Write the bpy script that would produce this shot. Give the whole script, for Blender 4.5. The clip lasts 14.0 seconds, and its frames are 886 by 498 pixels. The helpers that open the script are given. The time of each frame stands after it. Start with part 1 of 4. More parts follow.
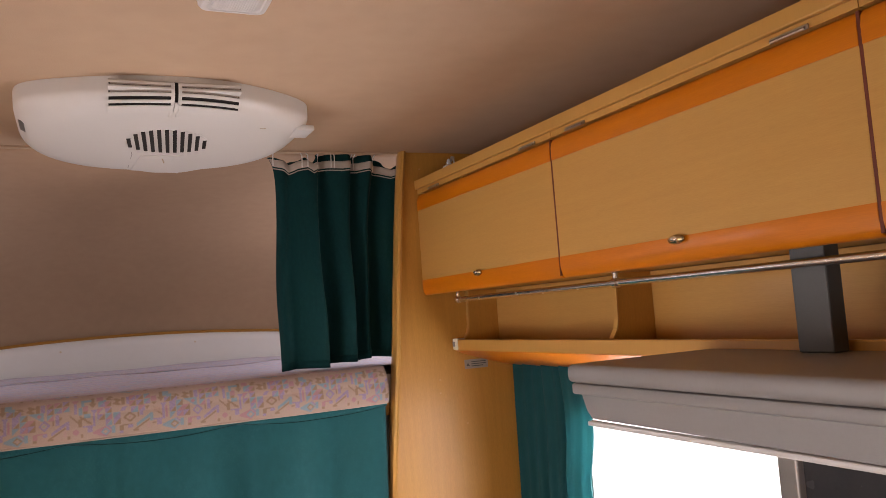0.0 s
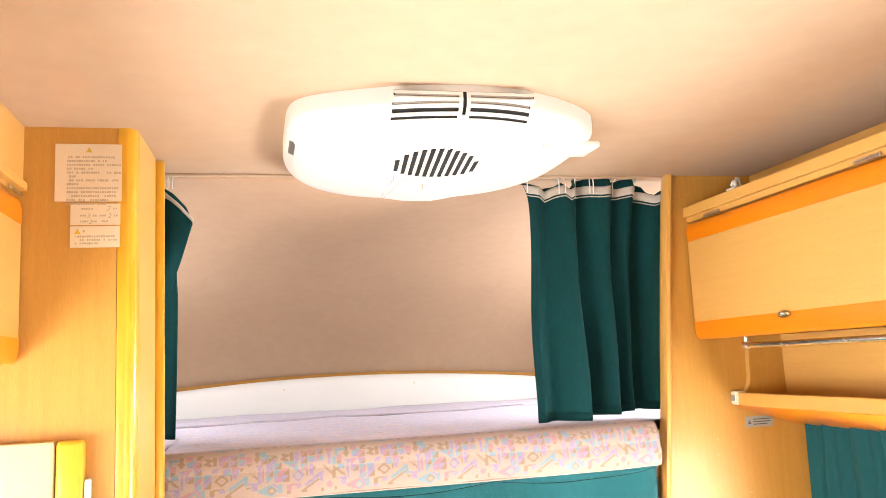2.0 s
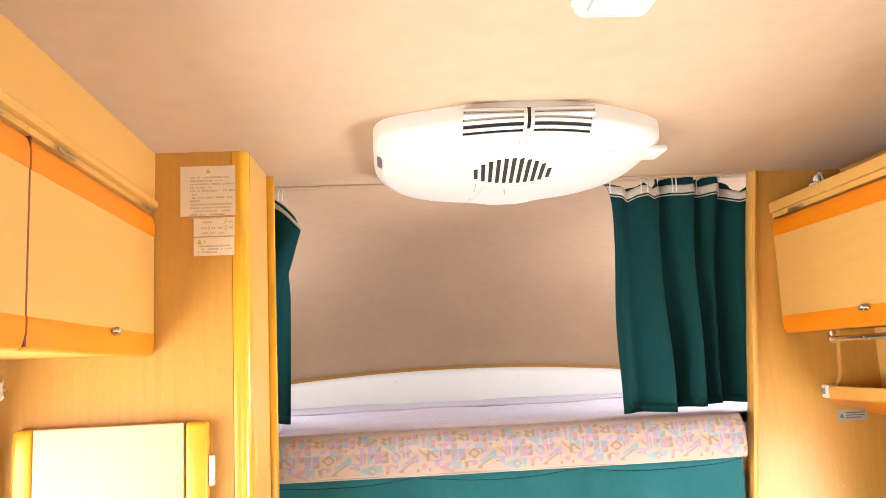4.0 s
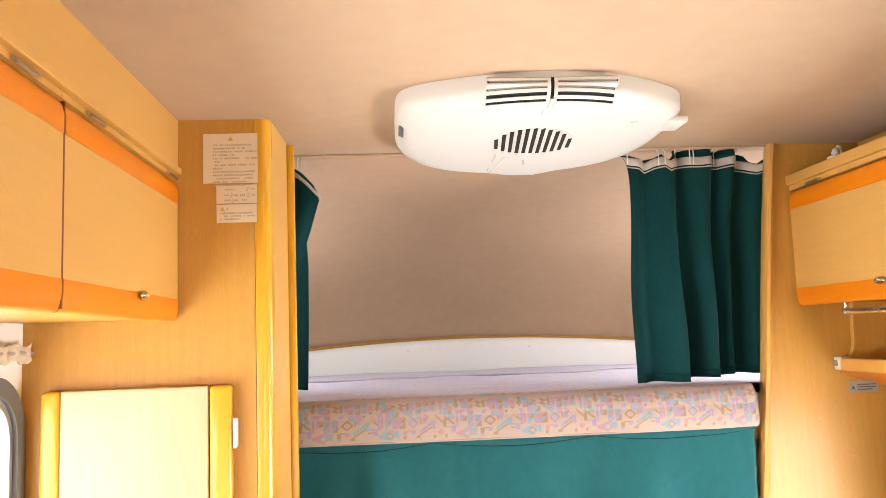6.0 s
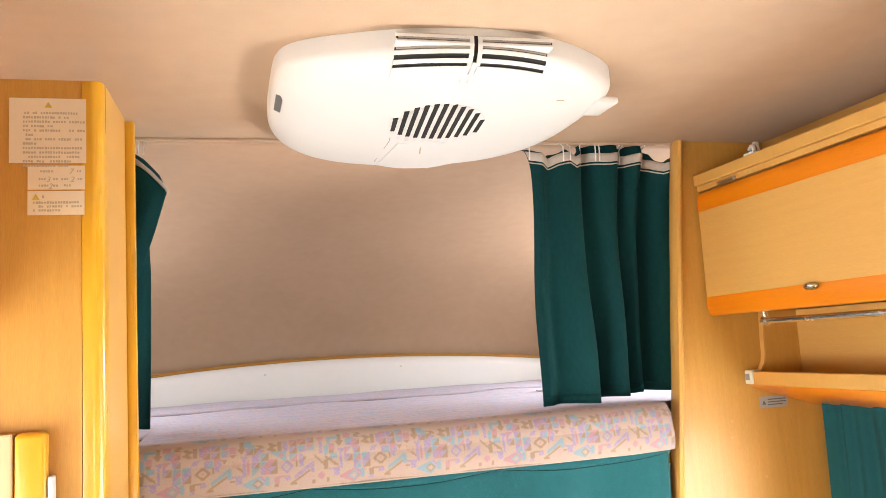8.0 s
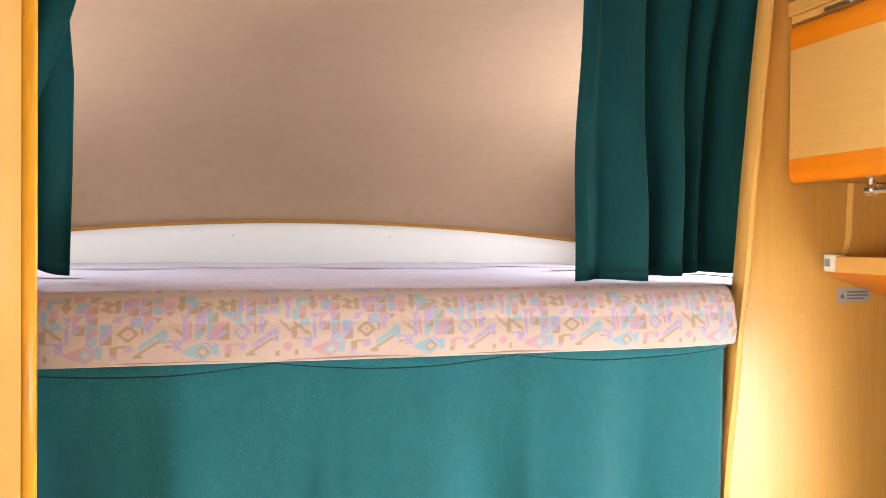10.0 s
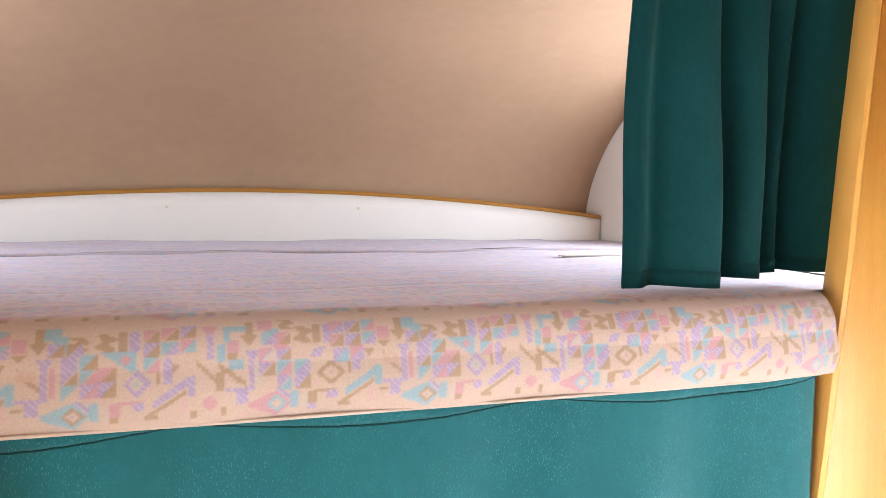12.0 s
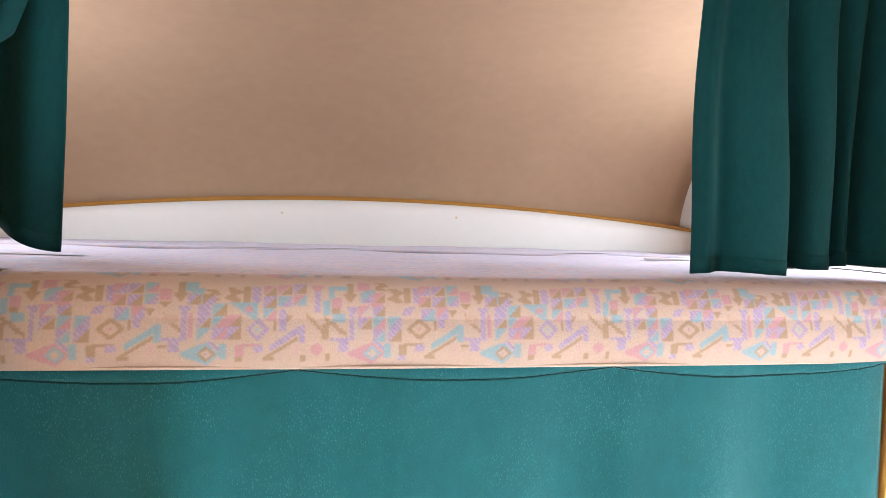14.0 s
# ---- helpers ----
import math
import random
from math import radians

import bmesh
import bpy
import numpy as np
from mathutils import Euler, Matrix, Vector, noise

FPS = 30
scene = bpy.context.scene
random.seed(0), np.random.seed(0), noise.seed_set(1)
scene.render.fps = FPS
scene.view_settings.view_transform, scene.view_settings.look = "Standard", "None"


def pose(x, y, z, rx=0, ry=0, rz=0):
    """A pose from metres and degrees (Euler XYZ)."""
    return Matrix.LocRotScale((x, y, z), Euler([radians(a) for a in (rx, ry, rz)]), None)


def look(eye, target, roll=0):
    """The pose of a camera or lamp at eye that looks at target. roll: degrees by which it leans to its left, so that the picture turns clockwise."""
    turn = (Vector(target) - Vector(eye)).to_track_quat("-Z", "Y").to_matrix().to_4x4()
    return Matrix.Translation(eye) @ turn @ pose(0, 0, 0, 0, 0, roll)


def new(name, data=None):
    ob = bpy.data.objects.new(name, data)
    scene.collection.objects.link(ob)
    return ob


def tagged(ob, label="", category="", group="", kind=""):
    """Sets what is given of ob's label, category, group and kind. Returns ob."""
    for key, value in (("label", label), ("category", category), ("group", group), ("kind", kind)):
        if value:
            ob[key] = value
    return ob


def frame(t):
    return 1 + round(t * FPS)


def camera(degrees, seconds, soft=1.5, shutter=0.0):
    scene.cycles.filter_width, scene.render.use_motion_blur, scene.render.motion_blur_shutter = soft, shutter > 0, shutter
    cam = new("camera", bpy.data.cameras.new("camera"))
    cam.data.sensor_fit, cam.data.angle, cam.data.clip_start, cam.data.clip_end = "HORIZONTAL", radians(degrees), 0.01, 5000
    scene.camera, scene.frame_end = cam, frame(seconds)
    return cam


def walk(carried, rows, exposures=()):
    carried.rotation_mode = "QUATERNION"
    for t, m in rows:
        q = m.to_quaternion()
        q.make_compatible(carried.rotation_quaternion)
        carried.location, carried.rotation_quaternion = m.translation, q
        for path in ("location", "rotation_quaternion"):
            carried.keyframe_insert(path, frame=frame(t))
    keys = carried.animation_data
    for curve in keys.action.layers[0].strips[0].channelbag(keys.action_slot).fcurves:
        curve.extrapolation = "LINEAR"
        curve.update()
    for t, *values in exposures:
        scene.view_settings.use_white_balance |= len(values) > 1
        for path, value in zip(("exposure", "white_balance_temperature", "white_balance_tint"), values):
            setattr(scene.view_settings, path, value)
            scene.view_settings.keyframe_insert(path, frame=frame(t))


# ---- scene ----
cam = camera(58.0, 14.0, soft=0.8)
PATH = [
    (0, (-0.068, -0.183, 1.496), (0.775, 1.624, 1.655), -4.2),
    (0.5, (-0.08, -0.16, 1.494), (0.587, 1.708, 1.751), -5.6),
    (1, (-0.116, -0.03, 1.511), (0.502, 1.847, 1.818), -5.2),
    (1.5, (-0.178, 0.087, 1.51), (0.448, 1.968, 1.776), -2.1),
    (2, (-0.218, 0.133, 1.523), (0.237, 2.06, 1.806), -2.8),
    (2.5, (-0.209, 0.108, 1.54), (0.165, 2.041, 1.89), -3.0),
    (3, (-0.166, 0.067, 1.536), (0.151, 2.015, 1.856), -2.9),
    (3.5, (-0.131, 0.016, 1.518), (0.095, 1.979, 1.822), -2.7),
    (3.7, (-0.146, -0.003, 1.512), (0.018, 1.968, 1.809), -2.2),
    (5.8, (-0.153, -0.041, 1.52), (-0.027, 1.94, 1.766), -3.8),
    (6, (-0.18, -0.03, 1.506), (-0.049, 1.953, 1.723), -2.1),
    (6.5, (-0.204, 0.012, 1.524), (-0.021, 1.982, 1.818), -2.6),
    (7, (-0.2, 0.066, 1.539), (0.128, 2.005, 1.902), -4.7),
    (7.2, (-0.214, 0.107, 1.531), (0.171, 2.04, 1.87), -5.2),
    (9.3, (-0.244, 0.545, 1.499), (0.38, 2.438, 1.658), -0.5),
    (9.5, (-0.234, 0.576, 1.46), (0.334, 2.488, 1.604), 0.1),
    (10, (-0.18, 0.706, 1.437), (0.373, 2.628, 1.418), 0.4),
    (10.5, (-0.101, 0.872, 1.416), (0.574, 2.749, 1.278), 0.6),
    (11, (-0.12, 0.941, 1.406), (0.576, 2.809, 1.24), 1.9),
    (11.5, (-0.128, 1.045, 1.443), (0.534, 2.927, 1.298), 1.2),
    (12, (-0.105, 1.116, 1.479), (0.535, 3.007, 1.356), 0.7),
    (12.5, (-0.076, 1.14, 1.45), (0.611, 3.017, 1.404), -2.1),
    (13, (-0.119, 1.097, 1.467), (0.606, 2.961, 1.482), 1.2),
    (13.5, (-0.142, 1.051, 1.451), (0.405, 2.975, 1.448), 2.1),
    (14, (-0.11, 0.992, 1.423), (0.278, 2.953, 1.368), 1.5),
]
EXPOSURES = [(0.0, -1.42, 6750, 24), (0.3, -0.35, 6500, 13), (0.6, 0.12, 6500, 10), (1.0, 0.35, 6500, 10), (1.5, 0.45, 6500, 10), (3.0, 0.42, 6500, 10), (3.7, 0.28, 6500, 10), (6.0, -0.03, 6500, 10), (7.0, -0.02, 6500, 10), (9.5, 0.0, 6400, 10), (10.5, 0.15, 6150, 10), (12.0, 0.04, 6100, 10), (14.0, 0.01, 6050, 10)]
walk(cam, [(t, look(eye, target, roll)) for t, eye, target, roll in PATH], EXPOSURES)

# ---- light ----
world = bpy.data.worlds.new("sky")
scene.world = world
world.use_nodes = True
wn = world.node_tree
sky = wn.nodes.new("ShaderNodeTexSky")
sky.sky_type, sky.sun_disc, sky.sun_elevation, sky.sun_rotation = "NISHITA", False, radians(50), radians(120)
wn.links.new(sky.outputs[0], wn.nodes["Background"].inputs[0])
wn.nodes["Background"].inputs[1].default_value = 0.12


def window_light(name, m, sx, sy, watts, colour=(1.0, 0.97, 0.93)):
    """Daylight that comes in by a window: an area lamp in its opening."""
    data = bpy.data.lights.new(name, "AREA")
    data.shape, data.size, data.size_y, data.energy, data.color = "RECTANGLE", sx, sy, watts, colour
    ob = new(name, data)
    ob.matrix_world = m
    return ob


window_light("daylight_right", look((1.235, 1.34, 0.94), (0.2, 1.34, 0.90)), 0.74, 0.58, 29).data.spread = radians(160)
window_light("daylight_left", look((-0.985, 0.95, 1.10), (0.0, 0.95, 1.0)), 1.25, 0.62, 23, (1.0, 0.98, 0.95))
window_light("daylight_rear", look((0.12, -2.50, 0.98), (0.12, 0.0, 0.98)), 1.5, 0.42, 23, (1.0, 0.98, 0.95))
window_light("daylight_alcove_right", look((1.185, 2.47, 1.495), (0.2, 2.47, 1.50)), 0.68, 0.17, 11.5, (0.92, 0.95, 1.0))
window_light("daylight_alcove_left", look((-0.915, 2.60, 1.52), (0.2, 2.60, 1.50)), 0.58, 0.16, 5.5, (0.92, 0.95, 1.0))


# ---- materials ----
def material(name, colour, rough=0.5, metal=0.0, vary=0.06, scale=8.0, stretch=(1, 1, 1), grain=0.0, bump=0.0, bump_scale=300.0, coat=0.0, sheen=0.0, spec=0.5, second=None):
    """A surface with colour variation at two scales and fine relief, in object space."""
    m = bpy.data.materials.new(name)
    m.use_nodes = True
    nt = m.node_tree
    n, l = nt.nodes, nt.links
    b = n["Principled BSDF"]
    b.inputs["Roughness"].default_value, b.inputs["Metallic"].default_value = rough, metal
    b.inputs["Coat Weight"].default_value, b.inputs["Coat Roughness"].default_value = coat, 0.12
    b.inputs["Sheen Weight"].default_value, b.inputs["Specular IOR Level"].default_value = sheen, spec
    tc, mp = n.new("ShaderNodeTexCoord"), n.new("ShaderNodeMapping")
    mp.inputs["Scale"].default_value = stretch
    l.new(tc.outputs["Object"], mp.inputs[0])
    big, small = n.new("ShaderNodeTexNoise"), n.new("ShaderNodeTexNoise")
    big.inputs["Scale"].default_value, big.inputs["Detail"].default_value = scale, 4
    small.inputs["Scale"].default_value, small.inputs["Detail"].default_value = scale * 14, 3
    l.new(mp.outputs[0], big.inputs[0]), l.new(mp.outputs[0], small.inputs[0])
    add = n.new("ShaderNodeMix")
    add.inputs[0].default_value = 0.35 + grain
    l.new(big.outputs[0], add.inputs[2]), l.new(small.outputs[0], add.inputs[3])
    ramp = n.new("ShaderNodeValToRGB")
    lo = [c * (1 - vary) for c in (second or colour)]
    hi = [min(1, c * (1 + vary)) for c in colour]
    ramp.color_ramp.elements[0].position, ramp.color_ramp.elements[1].position = 0.33, 0.67
    ramp.color_ramp.elements[0].color, ramp.color_ramp.elements[1].color = (*lo, 1), (*hi, 1)
    l.new(add.outputs[0], ramp.inputs[0]), l.new(ramp.outputs[0], b.inputs["Base Color"])
    rr = n.new("ShaderNodeMapRange")
    rr.inputs[3].default_value, rr.inputs[4].default_value = max(0.02, rough - 0.06), min(1, rough + 0.08)
    l.new(big.outputs[0], rr.inputs[0]), l.new(rr.outputs[0], b.inputs["Roughness"])
    if bump:
        fine, bp = n.new("ShaderNodeTexNoise"), n.new("ShaderNodeBump")
        fine.inputs["Scale"].default_value, fine.inputs["Detail"].default_value = bump_scale, 2
        bp.inputs["Strength"].default_value, bp.inputs["Distance"].default_value = bump, 0.002
        l.new(mp.outputs[0], fine.inputs[0]), l.new(fine.outputs[0], bp.inputs["Height"]), l.new(bp.outputs[0], b.inputs["Normal"])
    return m


VEIN_Y, VEIN_Z = (14, 0.7, 14), (14, 14, 0.7)
m_door = material("beech_veneer_door", (0.60, 0.340, 0.092), 0.38, vary=0.03, scale=6, stretch=VEIN_Y, grain=0.25, bump=0.05, coat=0.08, spec=0.35, second=(0.58, 0.318, 0.083))
m_panel = material("beech_veneer_panel", (0.55, 0.285, 0.055), 0.38, vary=0.06, scale=6, stretch=VEIN_Z, grain=0.25, bump=0.05, coat=0.08, spec=0.35, second=(0.50, 0.252, 0.047))
m_band = material("orange_wood_band", (0.67, 0.198, 0.003), 0.32, vary=0.03, scale=5, stretch=VEIN_Y, grain=0.2, coat=0.15, spec=0.4, second=(0.63, 0.180, 0.003))
m_post = material("orange_wood_post", (0.66, 0.35, 0.018), 0.28, vary=0.02, scale=4, stretch=VEIN_Z, grain=0.1, coat=0.35, second=(0.63, 0.325, 0.016))
m_edge = material("beech_edging", (0.58, 0.315, 0.075), 0.34, vary=0.04, scale=6, stretch=VEIN_Z, grain=0.2, coat=0.12)
# varnished edging wood, darkened to paint the shade on the board's rim
m_rim = material("shaded_wood_rim", (0.42, 0.20, 0.038), 0.4, vary=0.06, scale=8, grain=0.2, coat=0.1)
m_ceiling = material("beige_headliner", (0.50, 0.367, 0.258), 0.8, vary=0.02, scale=1.4, grain=0.0, bump=0.25, bump_scale=420, spec=0.2, second=(0.465, 0.337, 0.234))
m_alcove = material("alcove_headliner", (0.50, 0.338, 0.222), 0.8, vary=0.03, scale=2.2, grain=0.0, bump=0.25, bump_scale=420, spec=0.2, second=(0.47, 0.315, 0.205))
m_white = material("white_wall_panel", (0.85, 0.84, 0.81), 0.45, vary=0.02, scale=3, bump=0.04)
m_plastic = material("white_plastic", (0.66, 0.66, 0.645), 0.42, vary=0.015, scale=9, bump=0.05, bump_scale=600)
m_ivory = material("ivory_plastic", (0.70, 0.68, 0.55), 0.4, vary=0.03, scale=20)
# near-black that stands for the shade inside vents and slots
m_dark = material("slot_shade", (0.012, 0.011, 0.010), 0.8, vary=0.2, scale=20)
# teal cloth with the shade of the alcove folds put into its colour
m_teal = material("shaded_teal_cloth", (0.0043, 0.037, 0.039), 0.85, vary=0.07, scale=9, stretch=(1, 1, 0.5), grain=0.15, bump=0.35, bump_scale=900, sheen=0.02, spec=0.08, second=(0.0037, 0.032, 0.034))
# the same teal, lighter to paint in the stronger light low down, plus lint
m_teal_lint = material("lit_teal_cloth_with_lint", (0.0105, 0.092, 0.104), 0.85, vary=0.05, scale=5, stretch=(1, 1, 0.6), grain=0.1, bump=0.35, bump_scale=900, sheen=0.15, spec=0.1, second=(0.0095, 0.082, 0.093))
tn, tl = m_teal_lint.node_tree.nodes, m_teal_lint.node_tree.links
tb = tn["Principled BSDF"]
old = tb.inputs["Base Color"].links[0].from_socket
vor, patch, thr, mul, mixc, tco, tmp = tn.new("ShaderNodeTexVoronoi"), tn.new("ShaderNodeTexNoise"), tn.new("ShaderNodeMapRange"), tn.new("ShaderNodeMath"), tn.new("ShaderNodeMix"), tn.new("ShaderNodeTexCoord"), tn.new("ShaderNodeMapping")
tmp.inputs["Scale"].default_value, tmp.inputs["Rotation"].default_value = (1.7, 1, 0.5), (0, 0.9, 0)
tl.new(tco.outputs["Object"], tmp.inputs[0]), tl.new(tmp.outputs[0], vor.inputs[0])
vor.inputs["Scale"].default_value, patch.inputs["Scale"].default_value = 380, 9
tl.new(tco.outputs["Object"], patch.inputs[0])
thr.inputs[1].default_value, thr.inputs[2].default_value, thr.inputs[3].default_value, thr.inputs[4].default_value = 0.06, 0.32, 1.0, 0.0
tl.new(vor.outputs["Distance"], thr.inputs[0])
pr = tn.new("ShaderNodeMapRange")
pr.inputs[1].default_value, pr.inputs[2].default_value, pr.inputs[4].default_value = 0.36, 0.62, 0.9
tl.new(patch.outputs[0], pr.inputs[0])
mul.operation = "MULTIPLY"
tl.new(thr.outputs[0], mul.inputs[0]), tl.new(pr.outputs[0], mul.inputs[1])
mixc.data_type = "RGBA"
mixc.inputs[7].default_value = (0.055, 0.19, 0.195, 1)
tl.new(mul.outputs[0], mixc.inputs[0]), tl.new(old, mixc.inputs[6]), tl.new(mixc.outputs[2], tb.inputs["Base Color"])
m_teal_thin = bpy.data.materials.new("thin_teal_cloth")
m_teal_thin.use_nodes = True
kn, kl = m_teal_thin.node_tree.nodes, m_teal_thin.node_tree.links
kb, kt, kmix, kz, kr = kn["Principled BSDF"], kn.new("ShaderNodeBsdfTranslucent"), kn.new("ShaderNodeMixShader"), kn.new("ShaderNodeTexNoise"), kn.new("ShaderNodeValToRGB")
kz.inputs["Scale"].default_value = 40
kr.color_ramp.elements[0].color, kr.color_ramp.elements[1].color = (0.006, 0.085, 0.100, 1), (0.008, 0.115, 0.130, 1)
kl.new(kz.outputs[0], kr.inputs[0]), kl.new(kr.outputs[0], kb.inputs["Base Color"]), kl.new(kr.outputs[0], kt.inputs[0])
kb.inputs["Roughness"].default_value, kmix.inputs[0].default_value = 0.9, 0.32
kl.new(kb.outputs[0], kmix.inputs[1]), kl.new(kt.outputs[0], kmix.inputs[2]), kl.new(kmix.outputs[0], kn["Material Output"].inputs[0])
m_tape = material("curtain_heading_tape", (0.40, 0.36, 0.32), 0.9, vary=0.08, scale=60, bump=0.4)
m_gap = material("dark_red_brown_strip", (0.15, 0.028, 0.010), 0.6, vary=0.1, scale=30)
m_pipe = material("pale_fabric_piping", (0.40, 0.31, 0.26), 0.9, vary=0.08, scale=60, bump=0.3)
# door beech made paler: the strong light on the locker leaf is in the colour
m_leaf_lit = material("lit_beech_leaf", (0.60, 0.43, 0.235), 0.36, vary=0.05, scale=6, stretch=VEIN_Z, grain=0.2, coat=0.2, second=(0.57, 0.40, 0.21))
m_chrome = material("chrome", (0.80, 0.78, 0.75), 0.24, metal=1.0, vary=0.03, scale=30)
m_brass = material("tarnished_nickel_brass", (0.52, 0.43, 0.25), 0.2, metal=1.0, vary=0.12, scale=60)
m_steel = material("hinge_steel", (0.50, 0.46, 0.40), 0.3, metal=1.0, vary=0.1, scale=60)
m_grey = material("grey_plastic", (0.27, 0.262, 0.257), 0.45, vary=0.04, scale=12, bump=0.15, bump_scale=900)
m_postgrey = material("grey_painted_metal", (0.095, 0.102, 0.10), 0.45, vary=0.05, scale=15)
m_paper = material("cream_paper_notice", (0.74, 0.63, 0.46), 0.6, vary=0.03, scale=20)
m_silver = material("silver_foil_sticker", (0.34, 0.33, 0.30), 0.35, vary=0.05, scale=40)
m_ink = material("printed_ink", (0.47, 0.39, 0.28), 0.7, vary=0.1, scale=80)
m_sign = material("yellow_warning_print", (0.62, 0.42, 0.02), 0.6, vary=0.05, scale=80)
m_rubber = material("grey_window_rubber", (0.10, 0.095, 0.09), 0.6, vary=0.08, scale=30)
m_tint = material("dark_tinted_screen", (0.045, 0.045, 0.05), 0.25, vary=0.1, scale=10)
m_alu = material("window_aluminium", (0.42, 0.40, 0.38), 0.35, metal=0.6, vary=0.05, scale=30)
m_floor = material("warm_bounce_floor", (0.40, 0.27, 0.16), 0.5, vary=0.12, scale=5, stretch=(8, 0.8, 1), grain=0.2)
m_lens = material("ribbed_lamp_lens", (0.62, 0.62, 0.62), 0.4, vary=0.01, scale=20, spec=0.6)
m_lace = material("beige_lace", (0.55, 0.48, 0.38), 0.9, vary=0.15, scale=90, bump=0.6)
m_fabric = bpy.data.materials.new("patterned_upholstery")
m_fabric.use_nodes = True
fn, fl = m_fabric.node_tree.nodes, m_fabric.node_tree.links
fb = fn["Principled BSDF"]
fb.inputs["Roughness"].default_value, fb.inputs["Sheen Weight"].default_value, fb.inputs["Specular IOR Level"].default_value = 0.85, 0.44, 0.2
fb.inputs["Sheen Tint"].default_value = (0.88, 0.84, 1.0, 1)
fa, fz, fm, fbump = fn.new("ShaderNodeAttribute"), fn.new("ShaderNodeTexNoise"), fn.new("ShaderNodeMix"), fn.new("ShaderNodeBump")
fa.attribute_name = "weave"
fm.data_type, fm.blend_type = "RGBA", "MULTIPLY"
fm.inputs[0].default_value = 0.30
fz.inputs["Scale"].default_value, fz.inputs["Detail"].default_value = 450, 3
fl.new(fa.outputs[0], fm.inputs[6]), fl.new(fz.outputs[0], fm.inputs[7])
ft = fn.new("ShaderNodeTexCoord")
fl.new(ft.outputs["Object"], fz.inputs[0])
fgain = fn.new("ShaderNodeMix")
fgain.data_type, fgain.blend_type = "RGBA", "MULTIPLY"
fgain.inputs[0].default_value, fgain.inputs[7].default_value = 1.0, (1.08, 1.08, 1.10, 1)
fl.new(fm.outputs[2], fgain.inputs[6]), fl.new(fgain.outputs[2], fb.inputs["Base Color"])
fbump.inputs["Strength"].default_value, fbump.inputs["Distance"].default_value = 0.5, 0.001
fl.new(fz.outputs[0], fbump.inputs["Height"]), fl.new(fbump.outputs[0], fb.inputs["Normal"])
glass = bpy.data.materials.new("window_glass")
glass.use_nodes = True
gb = glass.node_tree.nodes["Principled BSDF"]
gb.inputs["Transmission Weight"].default_value, gb.inputs["Roughness"].default_value, gb.inputs["IOR"].default_value = 1.0, 0.02, 1.01


# ---- building blocks ----
def finish(name, bm, mat, parent=None, label="", smooth=None):
    bmesh.ops.recalc_face_normals(bm, faces=bm.faces)
    me = bpy.data.meshes.new(name)
    bm.to_mesh(me)
    bm.free()
    me.materials.append(mat)
    if smooth is not None:
        me.shade_smooth()
        me.set_sharp_from_angle(angle=radians(smooth))
    ob = new(name, me)
    if parent is not None:
        ob.parent = parent
        ob.matrix_parent_inverse = parent.matrix_world.inverted()
    if label:
        tagged(ob, label)
    return ob


def part(name, bm, mat, parent, label="", smooth=None):
    return finish(name, bm, mat, parent, label, smooth)


def structure(name, bm, mat, label, category, smooth=None):
    return tagged(finish(name, bm, mat, None, "", smooth), label, category, kind="structure")


def thing(name, at, label, category, group=""):
    ob = new(name)
    ob.location = at
    bpy.context.view_layer.update()
    return tagged(ob, label, category, group)


def box(bm, x0, x1, y0, y1, z0, z1, bevel=0.0, seg=2):
    r = bmesh.ops.create_cube(bm, size=1)
    vs = r["verts"]
    for v in vs:
        v.co = Vector(((x0 + x1) / 2 + v.co.x * (x1 - x0), (y0 + y1) / 2 + v.co.y * (y1 - y0), (z0 + z1) / 2 + v.co.z * (z1 - z0)))
    if bevel:
        es = {e for v in vs for e in v.link_edges}
        bmesh.ops.bevel(bm, geom=list(es), offset=bevel, segments=seg, profile=0.5, affect="EDGES")
    return bm


def boxed(*a, **k):
    return box(bmesh.new(), *a, **k)


def prism(bm, pts, axis, a0, a1):
    """Extrude a closed outline along an axis: pts are (y, z) for x, (x, z) for y, (x, y) for z."""
    def at(p, a):
        return {"x": (a, p[0], p[1]), "y": (p[0], a, p[1]), "z": (p[0], p[1], a)}[axis]
    lo, hi = [bm.verts.new(at(p, a0)) for p in pts], [bm.verts.new(at(p, a1)) for p in pts]
    n = len(pts)
    for i in range(n):
        bm.faces.new((lo[i], lo[(i + 1) % n], hi[(i + 1) % n], hi[i]))
    bm.faces.new(lo), bm.faces.new(hi)
    return bm


def tube(bm, path, r, seg=12):
    """A round bar along a path."""
    rings, path = [], [Vector(p) for p in path]
    for i, p in enumerate(path):
        d = (path[min(i + 1, len(path) - 1)] - path[max(i - 1, 0)]).normalized()
        a = d.cross(Vector((0, 0, 1)) if abs(d.z) < 0.9 else Vector((1, 0, 0))).normalized()
        b = d.cross(a)
        rad = r[i] if isinstance(r, (list, tuple)) else r
        rings.append([bm.verts.new(p + rad * (math.cos(2 * math.pi * k / seg) * a + math.sin(2 * math.pi * k / seg) * b)) for k in range(seg)])
    for p, q in zip(rings, rings[1:]):
        for k in range(seg):
            bm.faces.new((p[k], p[(k + 1) % seg], q[(k + 1) % seg], q[k]))
    bm.faces.new(rings[0]), bm.faces.new(rings[-1])
    return bm


